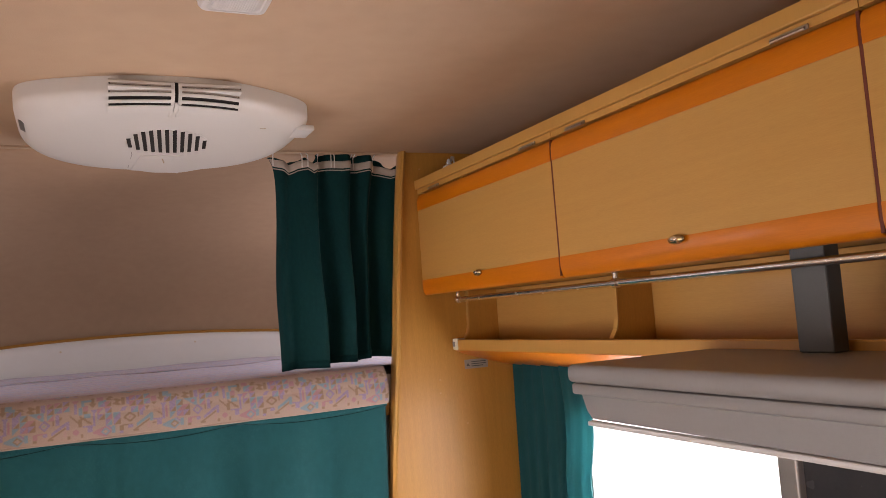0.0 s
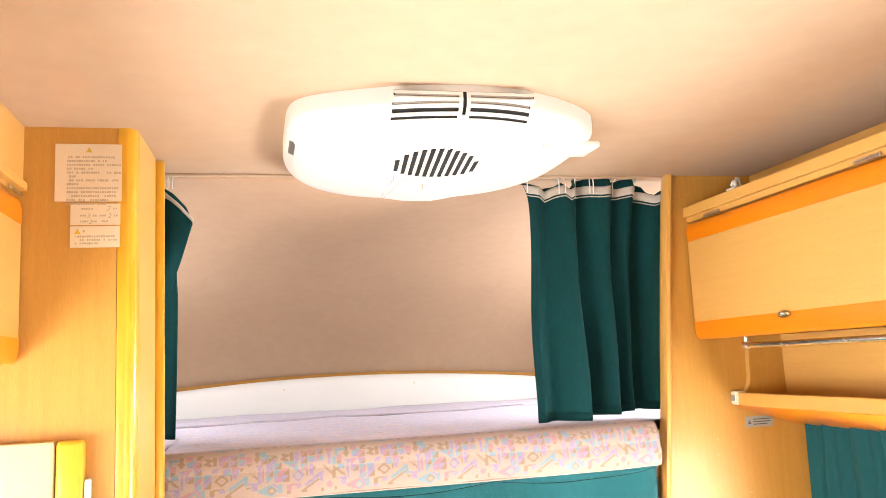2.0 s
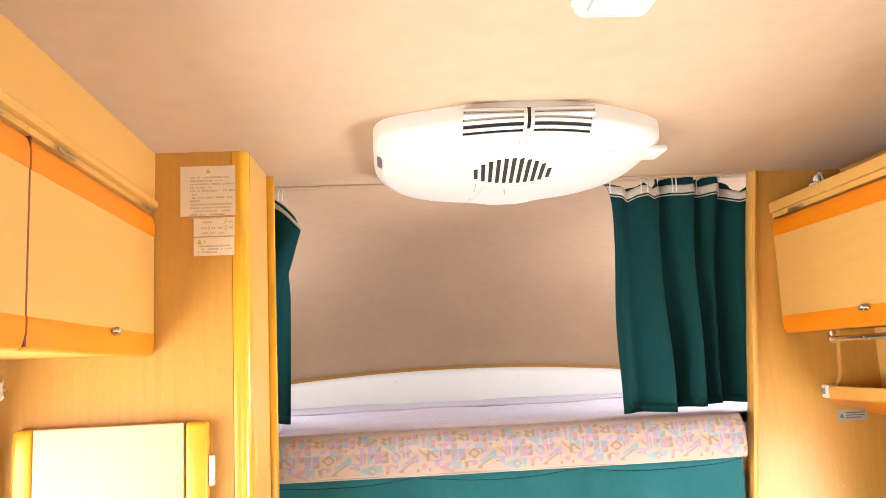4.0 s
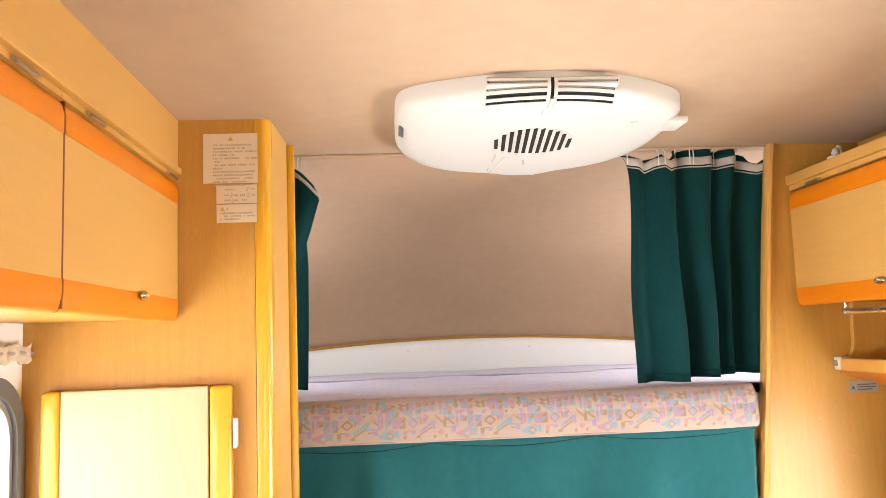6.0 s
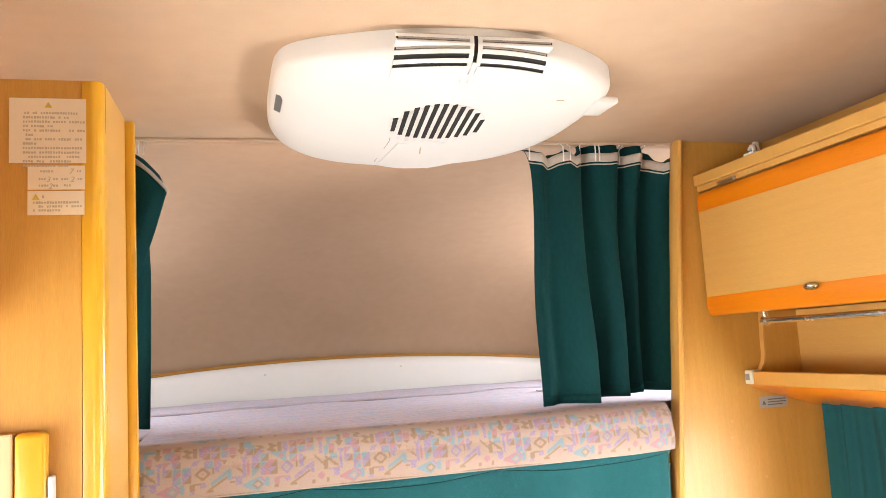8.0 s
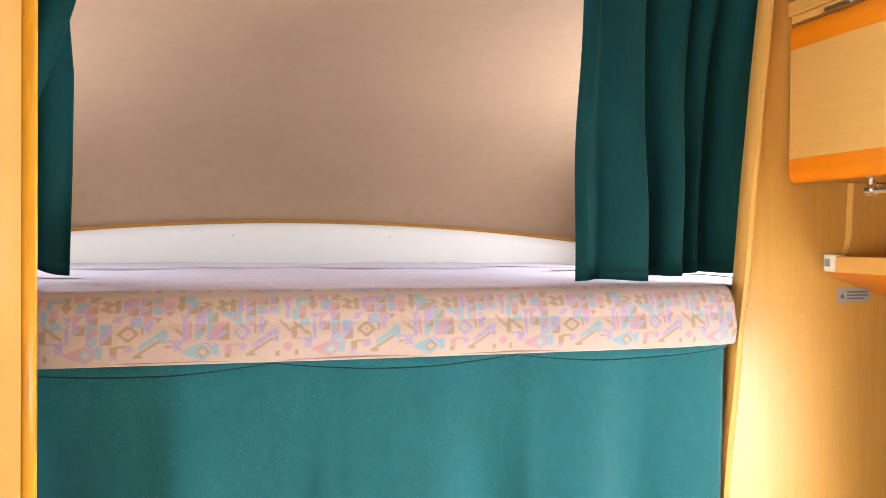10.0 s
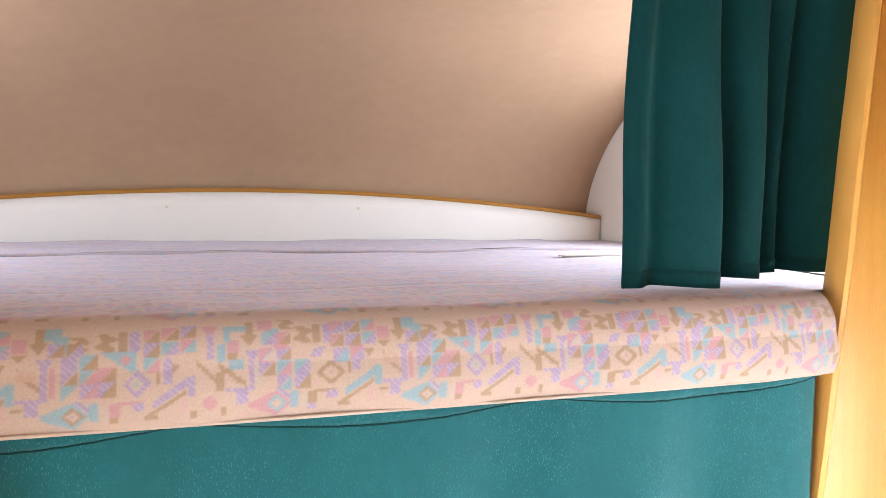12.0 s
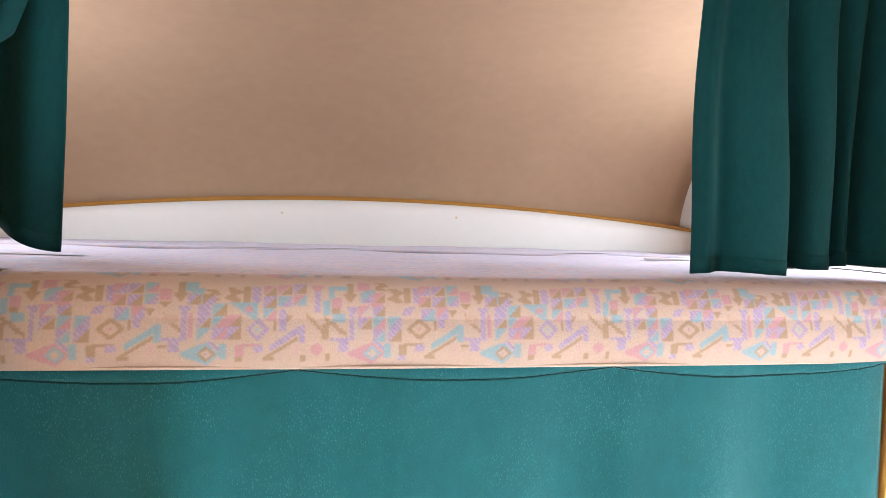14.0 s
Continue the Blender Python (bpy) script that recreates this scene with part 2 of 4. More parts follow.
def rounded(u0, u1, v0, v1, r, n=6):
    out = []
    for cu, cv, a in ((u1 - r, v1 - r, 0), (u0 + r, v1 - r, 90), (u0 + r, v0 + r, 180), (u1 - r, v0 + r, 270)):
        out += [(cu + r * math.cos(radians(a + 90 * k / n)), cv + r * math.sin(radians(a + 90 * k / n))) for k in range(n + 1)]
    return out


def holed(bm, outer, inner, axis, a0, a1):
    """A slab with an opening right through it, across the axis."""
    def at(p, a):
        return {"x": (a, p[0], p[1]), "y": (p[0], a, p[1]), "z": (p[0], p[1], a)}[axis]
    loops = []
    for a in (a0, a1):
        es = []
        both = []
        for pts in (outer, inner):
            vs = [bm.verts.new(at(p, a)) for p in pts]
            both.append(vs)
            es += [bm.edges.new((vs[i], vs[(i + 1) % len(vs)])) for i in range(len(vs))]
        bmesh.ops.triangle_fill(bm, edges=es, use_beauty=True)
        loops.append(both)
    for k in (0, 1):
        lo, hi = loops[0][k], loops[1][k]
        for i in range(len(lo)):
            j = (i + 1) % len(lo)
            bm.faces.new((lo[i], lo[j], hi[j], hi[i]))
    return bm


def sheet(name, f, nu, nv, mat, parent=None, label="", thick=0.0, smooth=60):
    """A surface from a function of u and v in 0..1, as a mesh with a little thickness."""
    us, vs = np.linspace(0, 1, nu + 1), np.linspace(0, 1, nv + 1)
    co = [f(u, v) for v in vs for u in us]
    fs = [(j * (nu + 1) + i, j * (nu + 1) + i + 1, (j + 1) * (nu + 1) + i + 1, (j + 1) * (nu + 1) + i) for j in range(nv) for i in range(nu)]
    me = bpy.data.meshes.new(name)
    me.from_pydata(co, [], fs)
    me.materials.append(mat)
    me.shade_smooth()
    ob = new(name, me)
    if thick:
        md = ob.modifiers.new("thickness", "SOLIDIFY")
        md.thickness, md.offset = thick, 0
    if parent is not None:
        ob.parent = parent
        ob.matrix_parent_inverse = parent.matrix_world.inverted()
    if label:
        tagged(ob, label)
    return ob


# ---- the shell of the vehicle ----
XL, XR, ZC, YB, YA = -0.93, 1.185, 1.98, -2.45, 2.015
# floor out of view, its brown picked to bounce warm light onto the ceiling
structure("floor", boxed(XL - 0.05, XR + 0.05, YB - 0.05, 2.2, -0.04, 0.0), m_floor, "unseen floor of the living space, brown to bounce warm light", "floor")
structure("ceiling", boxed(XL - 0.05, XR + 0.05, YB - 0.05, YA, ZC, ZC + 0.04), m_ceiling, "flat beige lined ceiling of the motorhome", "ceiling")
structure("wall_right", holed(bmesh.new(), [(YB, 0), (YA, 0), (YA, ZC), (YB, ZC)], rounded(0.28, 1.66, 0.68, 1.22, 0.05), "x", XR, XR + 0.04), m_white, "white side wall with a wide window opening", "wall")
structure("wall_left", holed(bmesh.new(), [(YB, 0), (YA, 0), (YA, ZC), (YB, ZC)], rounded(-0.42, 1.615, 0.76, 1.435, 0.10, 10), "x", XL - 0.04, XL), m_white, "cream-white side wall with a round-cornered window opening", "wall")
structure("wall_rear", holed(bmesh.new(), [(XL, 0), (XR, 0), (XR, ZC), (XL, ZC)], rounded(-0.65, 0.9, 0.76, 1.55, 0.08), "y", YB - 0.04, YB), m_panel, "plain wood-veneered rear wall with a window opening", "wall")
structure("wall_cab", boxed(XL, XR, 2.14, 2.17, 0.0, 1.22), m_white, "plain partition behind the lower curtain", "wall")

# alcove over the cab: side walls, curved headliner, nose
AXL, AXR = -0.88, 1.13
structure("wall_alcove_left", holed(bmesh.new(), [(YA, 1.2), (3.50, 1.2), (3.50, 2.02), (YA, 2.02)], rounded(2.30, 2.90, 1.43, 1.72, 0.05), "x", AXL - 0.05, AXL), m_white, "white side wall of the sleeping alcove with a window opening", "wall")
structure("wall_alcove_right", holed(bmesh.new(), [(YA, 1.2), (3.50, 1.2), (3.50, 2.02), (YA, 2.02)], rounded(2.12, 2.86, 1.40, 1.79, 0.05), "x", AXR, AXR + 0.05), m_white, "white side wall of the sleeping alcove with a small window", "wall")
structure("wall_nose", boxed(AXL - 0.05, AXR + 0.05, 3.50, 3.54, 1.2, 2.02), m_white, "outer nose wall behind the headliner", "wall")


def nose_y(x):
    return 3.46 - 0.085 * (x - 0.126) ** 2


def headliner(u, v):
    x = AXL + (AXR - AXL) * u
    a = v * math.pi / 2
    ny = nose_y(x)
    y = YA + (ny - YA) * math.sin(a) ** 1.0
    z = 1.36 + (ZC - 1.36) * math.cos(a) ** 0.92
    return (x, y, z + 0.002)


an, al = m_alcove.node_tree.nodes, m_alcove.node_tree.links
ab = an["Principled BSDF"]
clean = ab.inputs["Base Color"].links[0].from_socket
stain, edge_r, soil, acoord = an.new("ShaderNodeTexNoise"), an.new("ShaderNodeMapRange"), an.new("ShaderNodeMix"), an.new("ShaderNodeTexCoord")
stain.inputs["Scale"].default_value, stain.inputs["Detail"].default_value = 2.6, 3
edge_r.inputs[1].default_value, edge_r.inputs[2].default_value, edge_r.inputs[4].default_value = 0.55, 0.85, 0.16
soil.data_type = "RGBA"
soil.inputs[7].default_value = (0.30, 0.205, 0.14, 1)
al.new(acoord.outputs["Object"], stain.inputs[0]), al.new(stain.outputs[0], edge_r.inputs[0]), al.new(edge_r.outputs[0], soil.inputs[0])
al.new(clean, soil.inputs[6]), al.new(soil.outputs[2], ab.inputs["Base Color"])
hl = sheet("ceiling_alcove", headliner, 40, 48, m_alcove, thick=0.006)
tagged(hl, "beige lined headliner curving down to the nose of the alcove", "ceiling", kind="structure")
structure("bed_base", boxed(AXL, AXR, 2.008, 3.50, 1.215, 1.252), m_panel, "wooden base board under the alcove mattress", "bed base")

# windows
w = thing("window_1", (XR + 0.01, 0.97, 0.97), "wide side window with a grey frame, one half dark", "window")
w["kind"] = "structure"
part("window_frame", holed(bmesh.new(), rounded(0.262, 1.678, 0.662, 1.238, 0.06), rounded(0.30, 1.64, 0.70, 1.20, 0.04), "x", XR - 0.012, XR + 0.03), m_white, w)
part("mullion", boxed(XR - 0.006, XR + 0.022, 0.962, 1.010, 0.69, 1.21, bevel=0.004), m_alu, w, "grey aluminium mullion with a small catch")
part("screen", boxed(XR + 0.012, XR + 0.018, 0.29, 0.964, 0.69, 1.21), m_tint, w, "dark tinted sliding screen")
pane = part("pane", boxed(XR + 0.012, XR + 0.016, 1.008, 1.65, 0.69, 1.21), glass, w)
pane.visible_shadow = False
part("catch", boxed(XR - 0.016, XR - 0.006, 0.985, 1.012, 1.185, 1.198, bevel=0.002), m_alu, w)
w2 = thing("window_2", (XL, 0.6, 1.1), "round-cornered side window in a dark grey rubber seal", "window")
w2["kind"] = "structure"
part("rubber_seal", holed(bmesh.new(), rounded(-0.445, 1.64, 0.735, 1.46, 0.125, 12), rounded(-0.41, 1.605, 0.77, 1.425, 0.092, 12), "x", XL - 0.03, XL + 0.016), m_rubber, w2)
part("inner_rim", holed(bmesh.new(), rounded(-0.410, 1.605, 0.770, 1.425, 0.092, 12), rounded(-0.398, 1.593, 0.782, 1.413, 0.082, 12), "x", XL - 0.03, XL + 0.006), m_alu, w2)
pane2 = part("pane", prism(bmesh.new(), rounded(-0.40, 1.595, 0.78, 1.415, 0.08), "x", XL - 0.026, XL - 0.022), glass, w2)
pane2.visible_shadow = False

# bulkhead beside the alcove opening: its inner edge leans in towards the floor
LEAN = [(0.822, 1.98), (0.809, 1.88), (0.794, 1.74), (0.785, 1.64), (0.776, 1.55), (0.764, 1.40), (0.748, 1.255), (0.738, 1.15), (0.729, 1.07), (0.721, 0.97), (0.716, 0.80), (0.714, 0.0)]
bulk = thing("bulkhead_panel", (0.95, 1.99, 0), "honey-coloured beech veneer bulkhead panel with a rounded leaning edge", "panel")
part("panel", prism(bmesh.new(), [(x + 0.016, z) for x, z in LEAN] + [(XR, 0.0), (XR, ZC)], "y", 1.988, 2.004), m_panel, bulk)


def edge_strip():
    bm = bmesh.new()
    prof = [(0.018, -0.016), (0.010, -0.022), (0.003, -0.020), (0.0, -0.012), (0.0, 0.012), (0.004, 0.018), (0.018, 0.018)]
    rings = [[bm.verts.new((x + a, 1.990 + b, z)) for a, b in prof] for x, z in LEAN]
    for p, q in zip(rings, rings[1:]):
        for k in range(len(prof)):
            bm.faces.new((p[k], p[(k + 1) % len(prof)], q[(k + 1) % len(prof)], q[k]))
    bm.faces.new(rings[0]), bm.faces.new(rings[-1])
    return bm


part("edge_moulding", edge_strip(), m_edge, bulk, "rounded solid-wood edge moulding", 40)
for x, z in ((0.905, 1.300), (0.903, 1.262), (0.985, 1.165), (0.886, 1.93)):
    part("screw_cap", tube(bmesh.new(), [(x, 1.9885, z), (x, 1.9865, z)], 0.0028, 8), m_edge, bulk)

# ---- tall cabinet at the other side ----
tall = thing("tall_cabinet", (-0.68, 1.76, 0), "tall beech-veneered cabinet with a rounded glossy orange corner", "cabinet")
part("body", prism(bmesh.new(), [(XL, 1.652), (-0.463, 1.652), (-0.463, 1.70), (-0.445, 1.70), (-0.440, 1.868), (XL, 1.868)], "z", 0, ZC), m_panel, tall)
part("corner_post", prism(bmesh.new(), [(-0.462, 1.6515)] + [(-0.448 + 0.018 * math.sin(radians(a)), 1.668 - 0.0185 * math.cos(radians(a))) for a in range(0, 91, 10)] + [(-0.428, 1.690), (-0.446, 1.699), (-0.462, 1.699)], "z", 0, ZC), m_post, tall, "rounded glossy orange corner post", 50)
part("side_panel", prism(bmesh.new(), [(-0.4285, 1.6905), (-0.422, 1.866), (-0.438, 1.8675), (-0.4445, 1.6985)], "z", 0, ZC), m_door, tall)
part("edge_trim", boxed(-0.424, -0.405, 1.868, 1.884, 0, ZC - 0.003, bevel=0.004), m_post, tall, "narrow glossy edge trim", 40)

fr = thing("locker_door", (-0.69, 1.63, 1.05), "beech locker door, its leaf paled for strong light, with orange side bands on the tall cabinet", "cabinet door")
part("leaf", boxed(-0.843, -0.554, 1.624, 1.651, 0.62, 1.424, bevel=0.003), m_leaf_lit, fr)
part("band", boxed(-0.882, -0.8445, 1.622, 1.651, 0.62, 1.424, bevel=0.009, seg=4), m_post, fr, "rounded glossy orange band", 40)
part("band", boxed(-0.5525, -0.508, 1.622, 1.651, 0.62, 1.424, bevel=0.009, seg=4), m_post, fr, "rounded glossy orange band", 40)
part("handle", boxed(-0.507, -0.499, 1.626, 1.650, 1.298, 1.358, bevel=0.0035, seg=3), m_plastic, fr, "white edge catch", 40)


def triangle(bm, x, z, s, y):
    return prism(bm, [(x - s / 2, z), (x + s / 2, z), (x, z + s * 0.9)], "y", y, y - 0.0006)


def notice(x0, x1, z0, z1, rows, label, sign=None, seed=1, extra=()):
    rnd = random.Random(seed)
    ob = thing("notice", ((x0 + x1) / 2, 1.651, z0), label, "notice", "paper notices on the cabinet")
    part("paper", boxed(x0, x1, 1.6505, 1.6515, z0, z1), m_paper, ob)
    for u0, u1, z, h in rows:
        bm = bmesh.new()
        u, step = u0, h * 0.95
        while u < u1:
            wd = step * rnd.uniform(0.55, 0.85)
            if rnd.random() > 0.10:
                box(bm, x0 + u, x0 + u + wd, 1.6499, 1.6506, z - h * rnd.uniform(0.35, 0.5), z + h * rnd.uniform(0.3, 0.5))
            u += step
        part("text_line", bm, m_ink, ob, "row of small unreadable print")
    if sign:
        part("warning_sign", triangle(bmesh.new(), x0 + sign[0], sign[1], sign[2], 1.6506), m_sign, ob, "yellow warning triangle")
        part("warning_mark", boxed(x0 + sign[0] - 0.0008, x0 + sign[0] + 0.0008, 1.6494, 1.6501, sign[1] + sign[2] * 0.2, sign[1] + sign[2] * 0.6), m_ink, ob)
    for ch, u, z, h in extra:
        cu = bpy.data.curves.new("digit", "FONT")
        cu.body, cu.size, cu.extrude, cu.shear = ch, h, 0.0003, 0.25
        cu.materials.append(m_ink)
        o = new("digit", cu)
        o.matrix_world = pose(x0 + u, 1.6500, z, 90, 0, 0)
        o.parent = ob
        o.matrix_parent_inverse = ob.matrix_world.inverted()
        tagged(o, "handwritten numeral")
    return ob


rows1 = [(0.020 if k else 0.022, [0.100, 0.085, 0.108, 0.060, 0.108, 0.033, 0.106, 0.036, 0.106, 0.100, 0.106, 0.088, 0.086][k], 1.9245 - 0.0072 * k, 0.0042) for k in range(13)]
notice(-0.568, -0.453, 1.8425, 1.9490, rows1, "cream printed safety notice with a yellow warning triangle", (0.057, 1.9335, 0.011), 1)
notice(-0.541, -0.457, 1.7995, 1.8385, [(0.018, 0.038, 1.829, 0.0042), (0.016, 0.024, 1.8165, 0.004), (0.037, 0.043, 1.8165, 0.004), (0.049, 0.060, 1.8165, 0.004), (0.073, 0.079, 1.8165, 0.004), (0.016, 0.030, 1.806, 0.004), (0.037, 0.043, 1.806, 0.004), (0.049, 0.064, 1.806, 0.004), (0.072, 0.078, 1.829, 0.004)],
       "small cream seat notice with handwritten numerals", None, 2, (("7", 0.060, 1.8245, 0.013), ("3", 0.027, 1.812, 0.012), ("2", 0.062, 1.812, 0.012), ("2", 0.030, 1.801, 0.012)))
notice(-0.541, -0.458, 1.7585, 1.7970, [(0.021, 0.030, 1.788, 0.005), (0.008, 0.074, 1.7785, 0.0042), (0.008, 0.076, 1.7722, 0.0042), (0.008, 0.044, 1.766, 0.0042)], "small cream caution notice with a warning triangle", (0.012, 1.783, 0.011), 3)
st = thing("warning_sticker", (1.027, 1.987, 1.337), "silver foil warning sticker on the bulkhead below the shelf", "sticker")
part("foil", boxed(0.988, 1.066, 1.9868, 1.9878, 1.324, 1.351), m_silver, st)
part("warning_sign", triangle(bmesh.new(), 0.999, 1.332, 0.011, 1.9868), m_postgrey, st)
for k in range(3):
    part("text_line", boxed(1.010, 1.060 - 0.01 * (k == 2), 1.9862, 1.9869, 1.330 + 0.0062 * (2 - k), 1.3325 + 0.0062 * (2 - k)), m_postgrey, st)


# ---- overhead cupboards ----
def door_profile(sign, xf, z0, z1):
    """Outlines (x, z) of the lower band, the leaf and the upper band of a flap door; its face looks towards -sign."""
    zl, zu = z0 + 0.045, z1 - 0.048
    s = sign
    leaf = [(xf, zl), (xf, zu), (xf + s * 0.018, zu), (xf + s * 0.018, zl)]
    low = [(xf - s * 0.001, zl), (xf + s * 0.018, zl)] + [(xf + s * 0.018, z0 + 0.004), (xf + s * 0.013, z0), (xf + s * 0.008, z0 + 0.0008), (xf + s * 0.004, z0 + 0.004), (xf + s * 0.0015, z0 + 0.011), (xf - s * 0.001, z0 + 0.024)]
    up = [(xf + s * 0.018, zu), (xf - s * 0.001, zu), (xf - s * 0.001, z1 - 0.022), (xf + s * 0.002, z1 - 0.009), (xf + s * 0.006, z1 - 0.003), (xf + s * 0.012, z1), (xf + s * 0.018, z1 - 0.002)]
    return leaf, low, up


def knob(at, s, parent):
    """An oval push catch on its plate, its length along y."""
    x, y, z = at
    bm = bmesh.new()
    bmesh.ops.create_uvsphere(bm, u_segments=18, v_segments=10, radius=1)
    for v in bm.verts:
        v.co = Vector((x - s * 0.006 + v.co.x * 0.007, y + v.co.y * 0.021, z + v.co.z * 0.0085))
    k = part("catch", bm, m_brass, parent, "oval brass-coloured push catch", 60)
    bm = bmesh.new()
    bmesh.ops.create_uvsphere(bm, u_segments=14, v_segments=8, radius=1)
    for v in bm.verts:
        v.co = Vector((x - s * 0.0105 + v.co.x * 0.0045, y + 0.002 + v.co.y * 0.011, z + 0.001 + v.co.z * 0.005))
    part("button", bm, m_chrome, k, "", 60)


def flap(s, xf, y0, y1, z0, z1, yk, hinges, label, group):
    ob = thing("overhead_cupboard", ((xf + s * 0.1), (y0 + y1) / 2, z0), label, "cupboard", group)
    leaf, low, up = door_profile(s, xf, z0, z1)
    g = 0.003
    part("door_leaf", prism(bmesh.new(), leaf, "y", y0 + g, y1 - g), m_door, ob)
    part("lower_band", prism(bmesh.new(), low, "y", y0 + g, y1 - g), m_band, ob, "rounded glossy orange lower band", 35)
    part("upper_band", prism(bmesh.new(), up, "y", y0 + g, y1 - g), m_band, ob, "rounded glossy orange upper band", 35)
    part("gap_seal", boxed(min(xf, xf + s * 0.017), max(xf, xf + s * 0.017), y0 - g + 0.0004, y0 + g - 0.0004, z0 + 0.005, z1 - 0.003), m_gap, ob, "dark red-brown sealing strip")
    part("carcass", boxed(min(xf + s * 0.020, xf + s * 0.30), max(xf + s * 0.020, xf + s * 0.30), y0 + 0.001, y1 - 0.001, z0 + 0.006, z1 + 0.002), m_panel, ob)
    zt = 1.8655 if s > 0 else 1.8605
    part("top_strip", boxed(min(xf + s * 0.004, xf + s * 0.019), max(xf + s * 0.004, xf + s * 0.019), y0 + 0.001, y1 - 0.001, z1 + 0.0025, zt), m_edge, ob)
    if yk is not None:
        knob((xf, yk, z0 + 0.040), s, ob)
    for yh in hinges:
        h = part("hinge", boxed(xf - s * 0.001 if s > 0 else xf - 0.001, xf + 0.001 if s < 0 else xf + 0.003, yh - 0.034, yh + 0.034, z1 + 0.0015, z1 + 0.009, bevel=0.001), m_steel, ob, "steel flap hinge")
        part("hinge_pin", tube(bmesh.new(), [(xf - s * 0.002, yh - 0.03, z1 + 0.003), (xf - s * 0.002, yh + 0.03, z1 + 0.003)], 0.0028, 8), m_steel, h)
    return ob


ZD0, ZD1, XF = 1.551, 1.850, 0.868
G1 = "overhead cupboards along the side wall"
flap(1, XF, 1.245, 1.984, ZD0, ZD1, 1.615, (1.86, 1.34), "overhead cupboard with a closed beech flap door and orange bands", G1)
flap(1, XF, 0.500, 1.245, ZD0, ZD1, 0.875, (1.15, 0.61), "overhead cupboard with a closed beech flap door above the monitor", G1)
flap(1, XF, -0.245, 0.500, ZD0, ZD1, 0.13, (0.41, -0.14), "overhead cupboard with a closed beech flap door and orange bands", G1)
flap(1, XF, -0.990, -0.245, ZD0, ZD1, -0.62, (-0.34, -0.90), "overhead cupboard with a closed beech flap door and orange bands", G1)
led = thing("cupboard_top_rail", (0.95, 0.5, 1.87), "long beech top rail and ledge above the overhead cupboards", "rail")
part("rail", boxed(0.864, 0.884, -0.99, 1.986, 1.866, 1.893, bevel=0.003), m_edge, led)
part("ledge", boxed(0.884, 1.075, -0.99, 1.986, 1.872, 1.886), m_door, led)
part("fascia", boxed(1.071, 1.085, -0.99, 1.986, 1.886, ZC - 0.001), m_door, led, "upright beech fascia below the ceiling")

XG, ZL0, ZL1 = -0.620, 1.556, 1.848
G2 = "overhead cupboards above the window"
flap(-1, XG, 1.068, 1.650, ZL0, ZL1, 1.405, (1.185, 1.605), "overhead cupboard with a closed beech flap door beside the tall cabinet", G2)
flap(-1, XG, 0.486, 1.068, ZL0, ZL1, 0.78, (0.95, 0.60), "overhead cupboard with a closed beech flap door and orange bands", G2)
flap(-1, XG, -0.096, 0.486, ZL0, ZL1, 0.2, (0.37, 0.02), "overhead cupboard with a closed beech flap door and orange bands", G2)
flap(-1, XG, -0.678, -0.096, ZL0, ZL1, -0.38, (-0.2, -0.56), "overhead cupboard with a closed beech flap door and orange bands", G2)
fas = thing("cupboard_fascia", (-0.64, 0.5, 1.86), "long upright beech fascia between cupboards and ceiling", "fascia")
part("lip", boxed(-0.630, -0.612, -0.678, 1.651, 1.861, 1.876, bevel=0.003), m_edge, fas)
part("board", boxed(-0.638, -0.620, -0.678, 1.651, 1.876, ZC - 0.001), m_door, fas)

clip = thing("cable_clip", (0.90, 1.777, 1.893), "small white plastic clip on the cupboard ledge", "clip")
part("foot", boxed(0.872, 0.900, 1.760, 1.794, 1.8935, 1.900, bevel=0.002), m_plastic, clip)
part("jaw", tube(bmesh.new(), [(0.880, 1.764, 1.899), (0.882, 1.770, 1.912), (0.886, 1.782, 1.915), (0.886, 1.790, 1.908)], 0.0045, 8), m_plastic, clip, "", 60)
part("jaw", tube(bmesh.new(), [(0.895, 1.768, 1.899), (0.896, 1.775, 1.921), (0.898, 1.786, 1.924), (0.898, 1.795, 1.915)], 0.004, 8), m_plastic, clip, "", 60)

# ---- open shelf below the cupboards, towel rail ----
sh = thing("wall_shelf", (1.07, 1.0, 1.40), "open beech wall shelf with a pale front lip and orange underside", "shelf")
part("front_lip", boxed(0.958, 0.972, -0.99, 1.986, 1.382, 1.414, bevel=0.003), m_edge, sh)
part("board", boxed(0.972, XR, -0.99, 1.986, 1.388, 1.400), m_panel, sh)
part("underside", prism(bmesh.new(), [(0.960, 1.3815), (0.972, 1.3875), (XR, 1.3875), (XR, 1.318), (1.155, 1.320), (1.06, 1.347), (0.985, 1.371)], "y", -0.99, 1.986), m_band, sh, "sloping orange underside", 40)
part("back_board", boxed(1.105, 1.118, -0.99, 1.986, 1.400, 1.555), m_door, sh)
part("end_cap", boxed(0.952, 0.982, 1.960, 1.9865, 1.384, 1.4175, bevel=0.004), m_ivory, sh, "ivory plastic end cap", 40)
part("end_button", boxed(0.949, 0.953, 1.967, 1.980, 1.394, 1.409, bevel=0.0015), m_grey, sh)


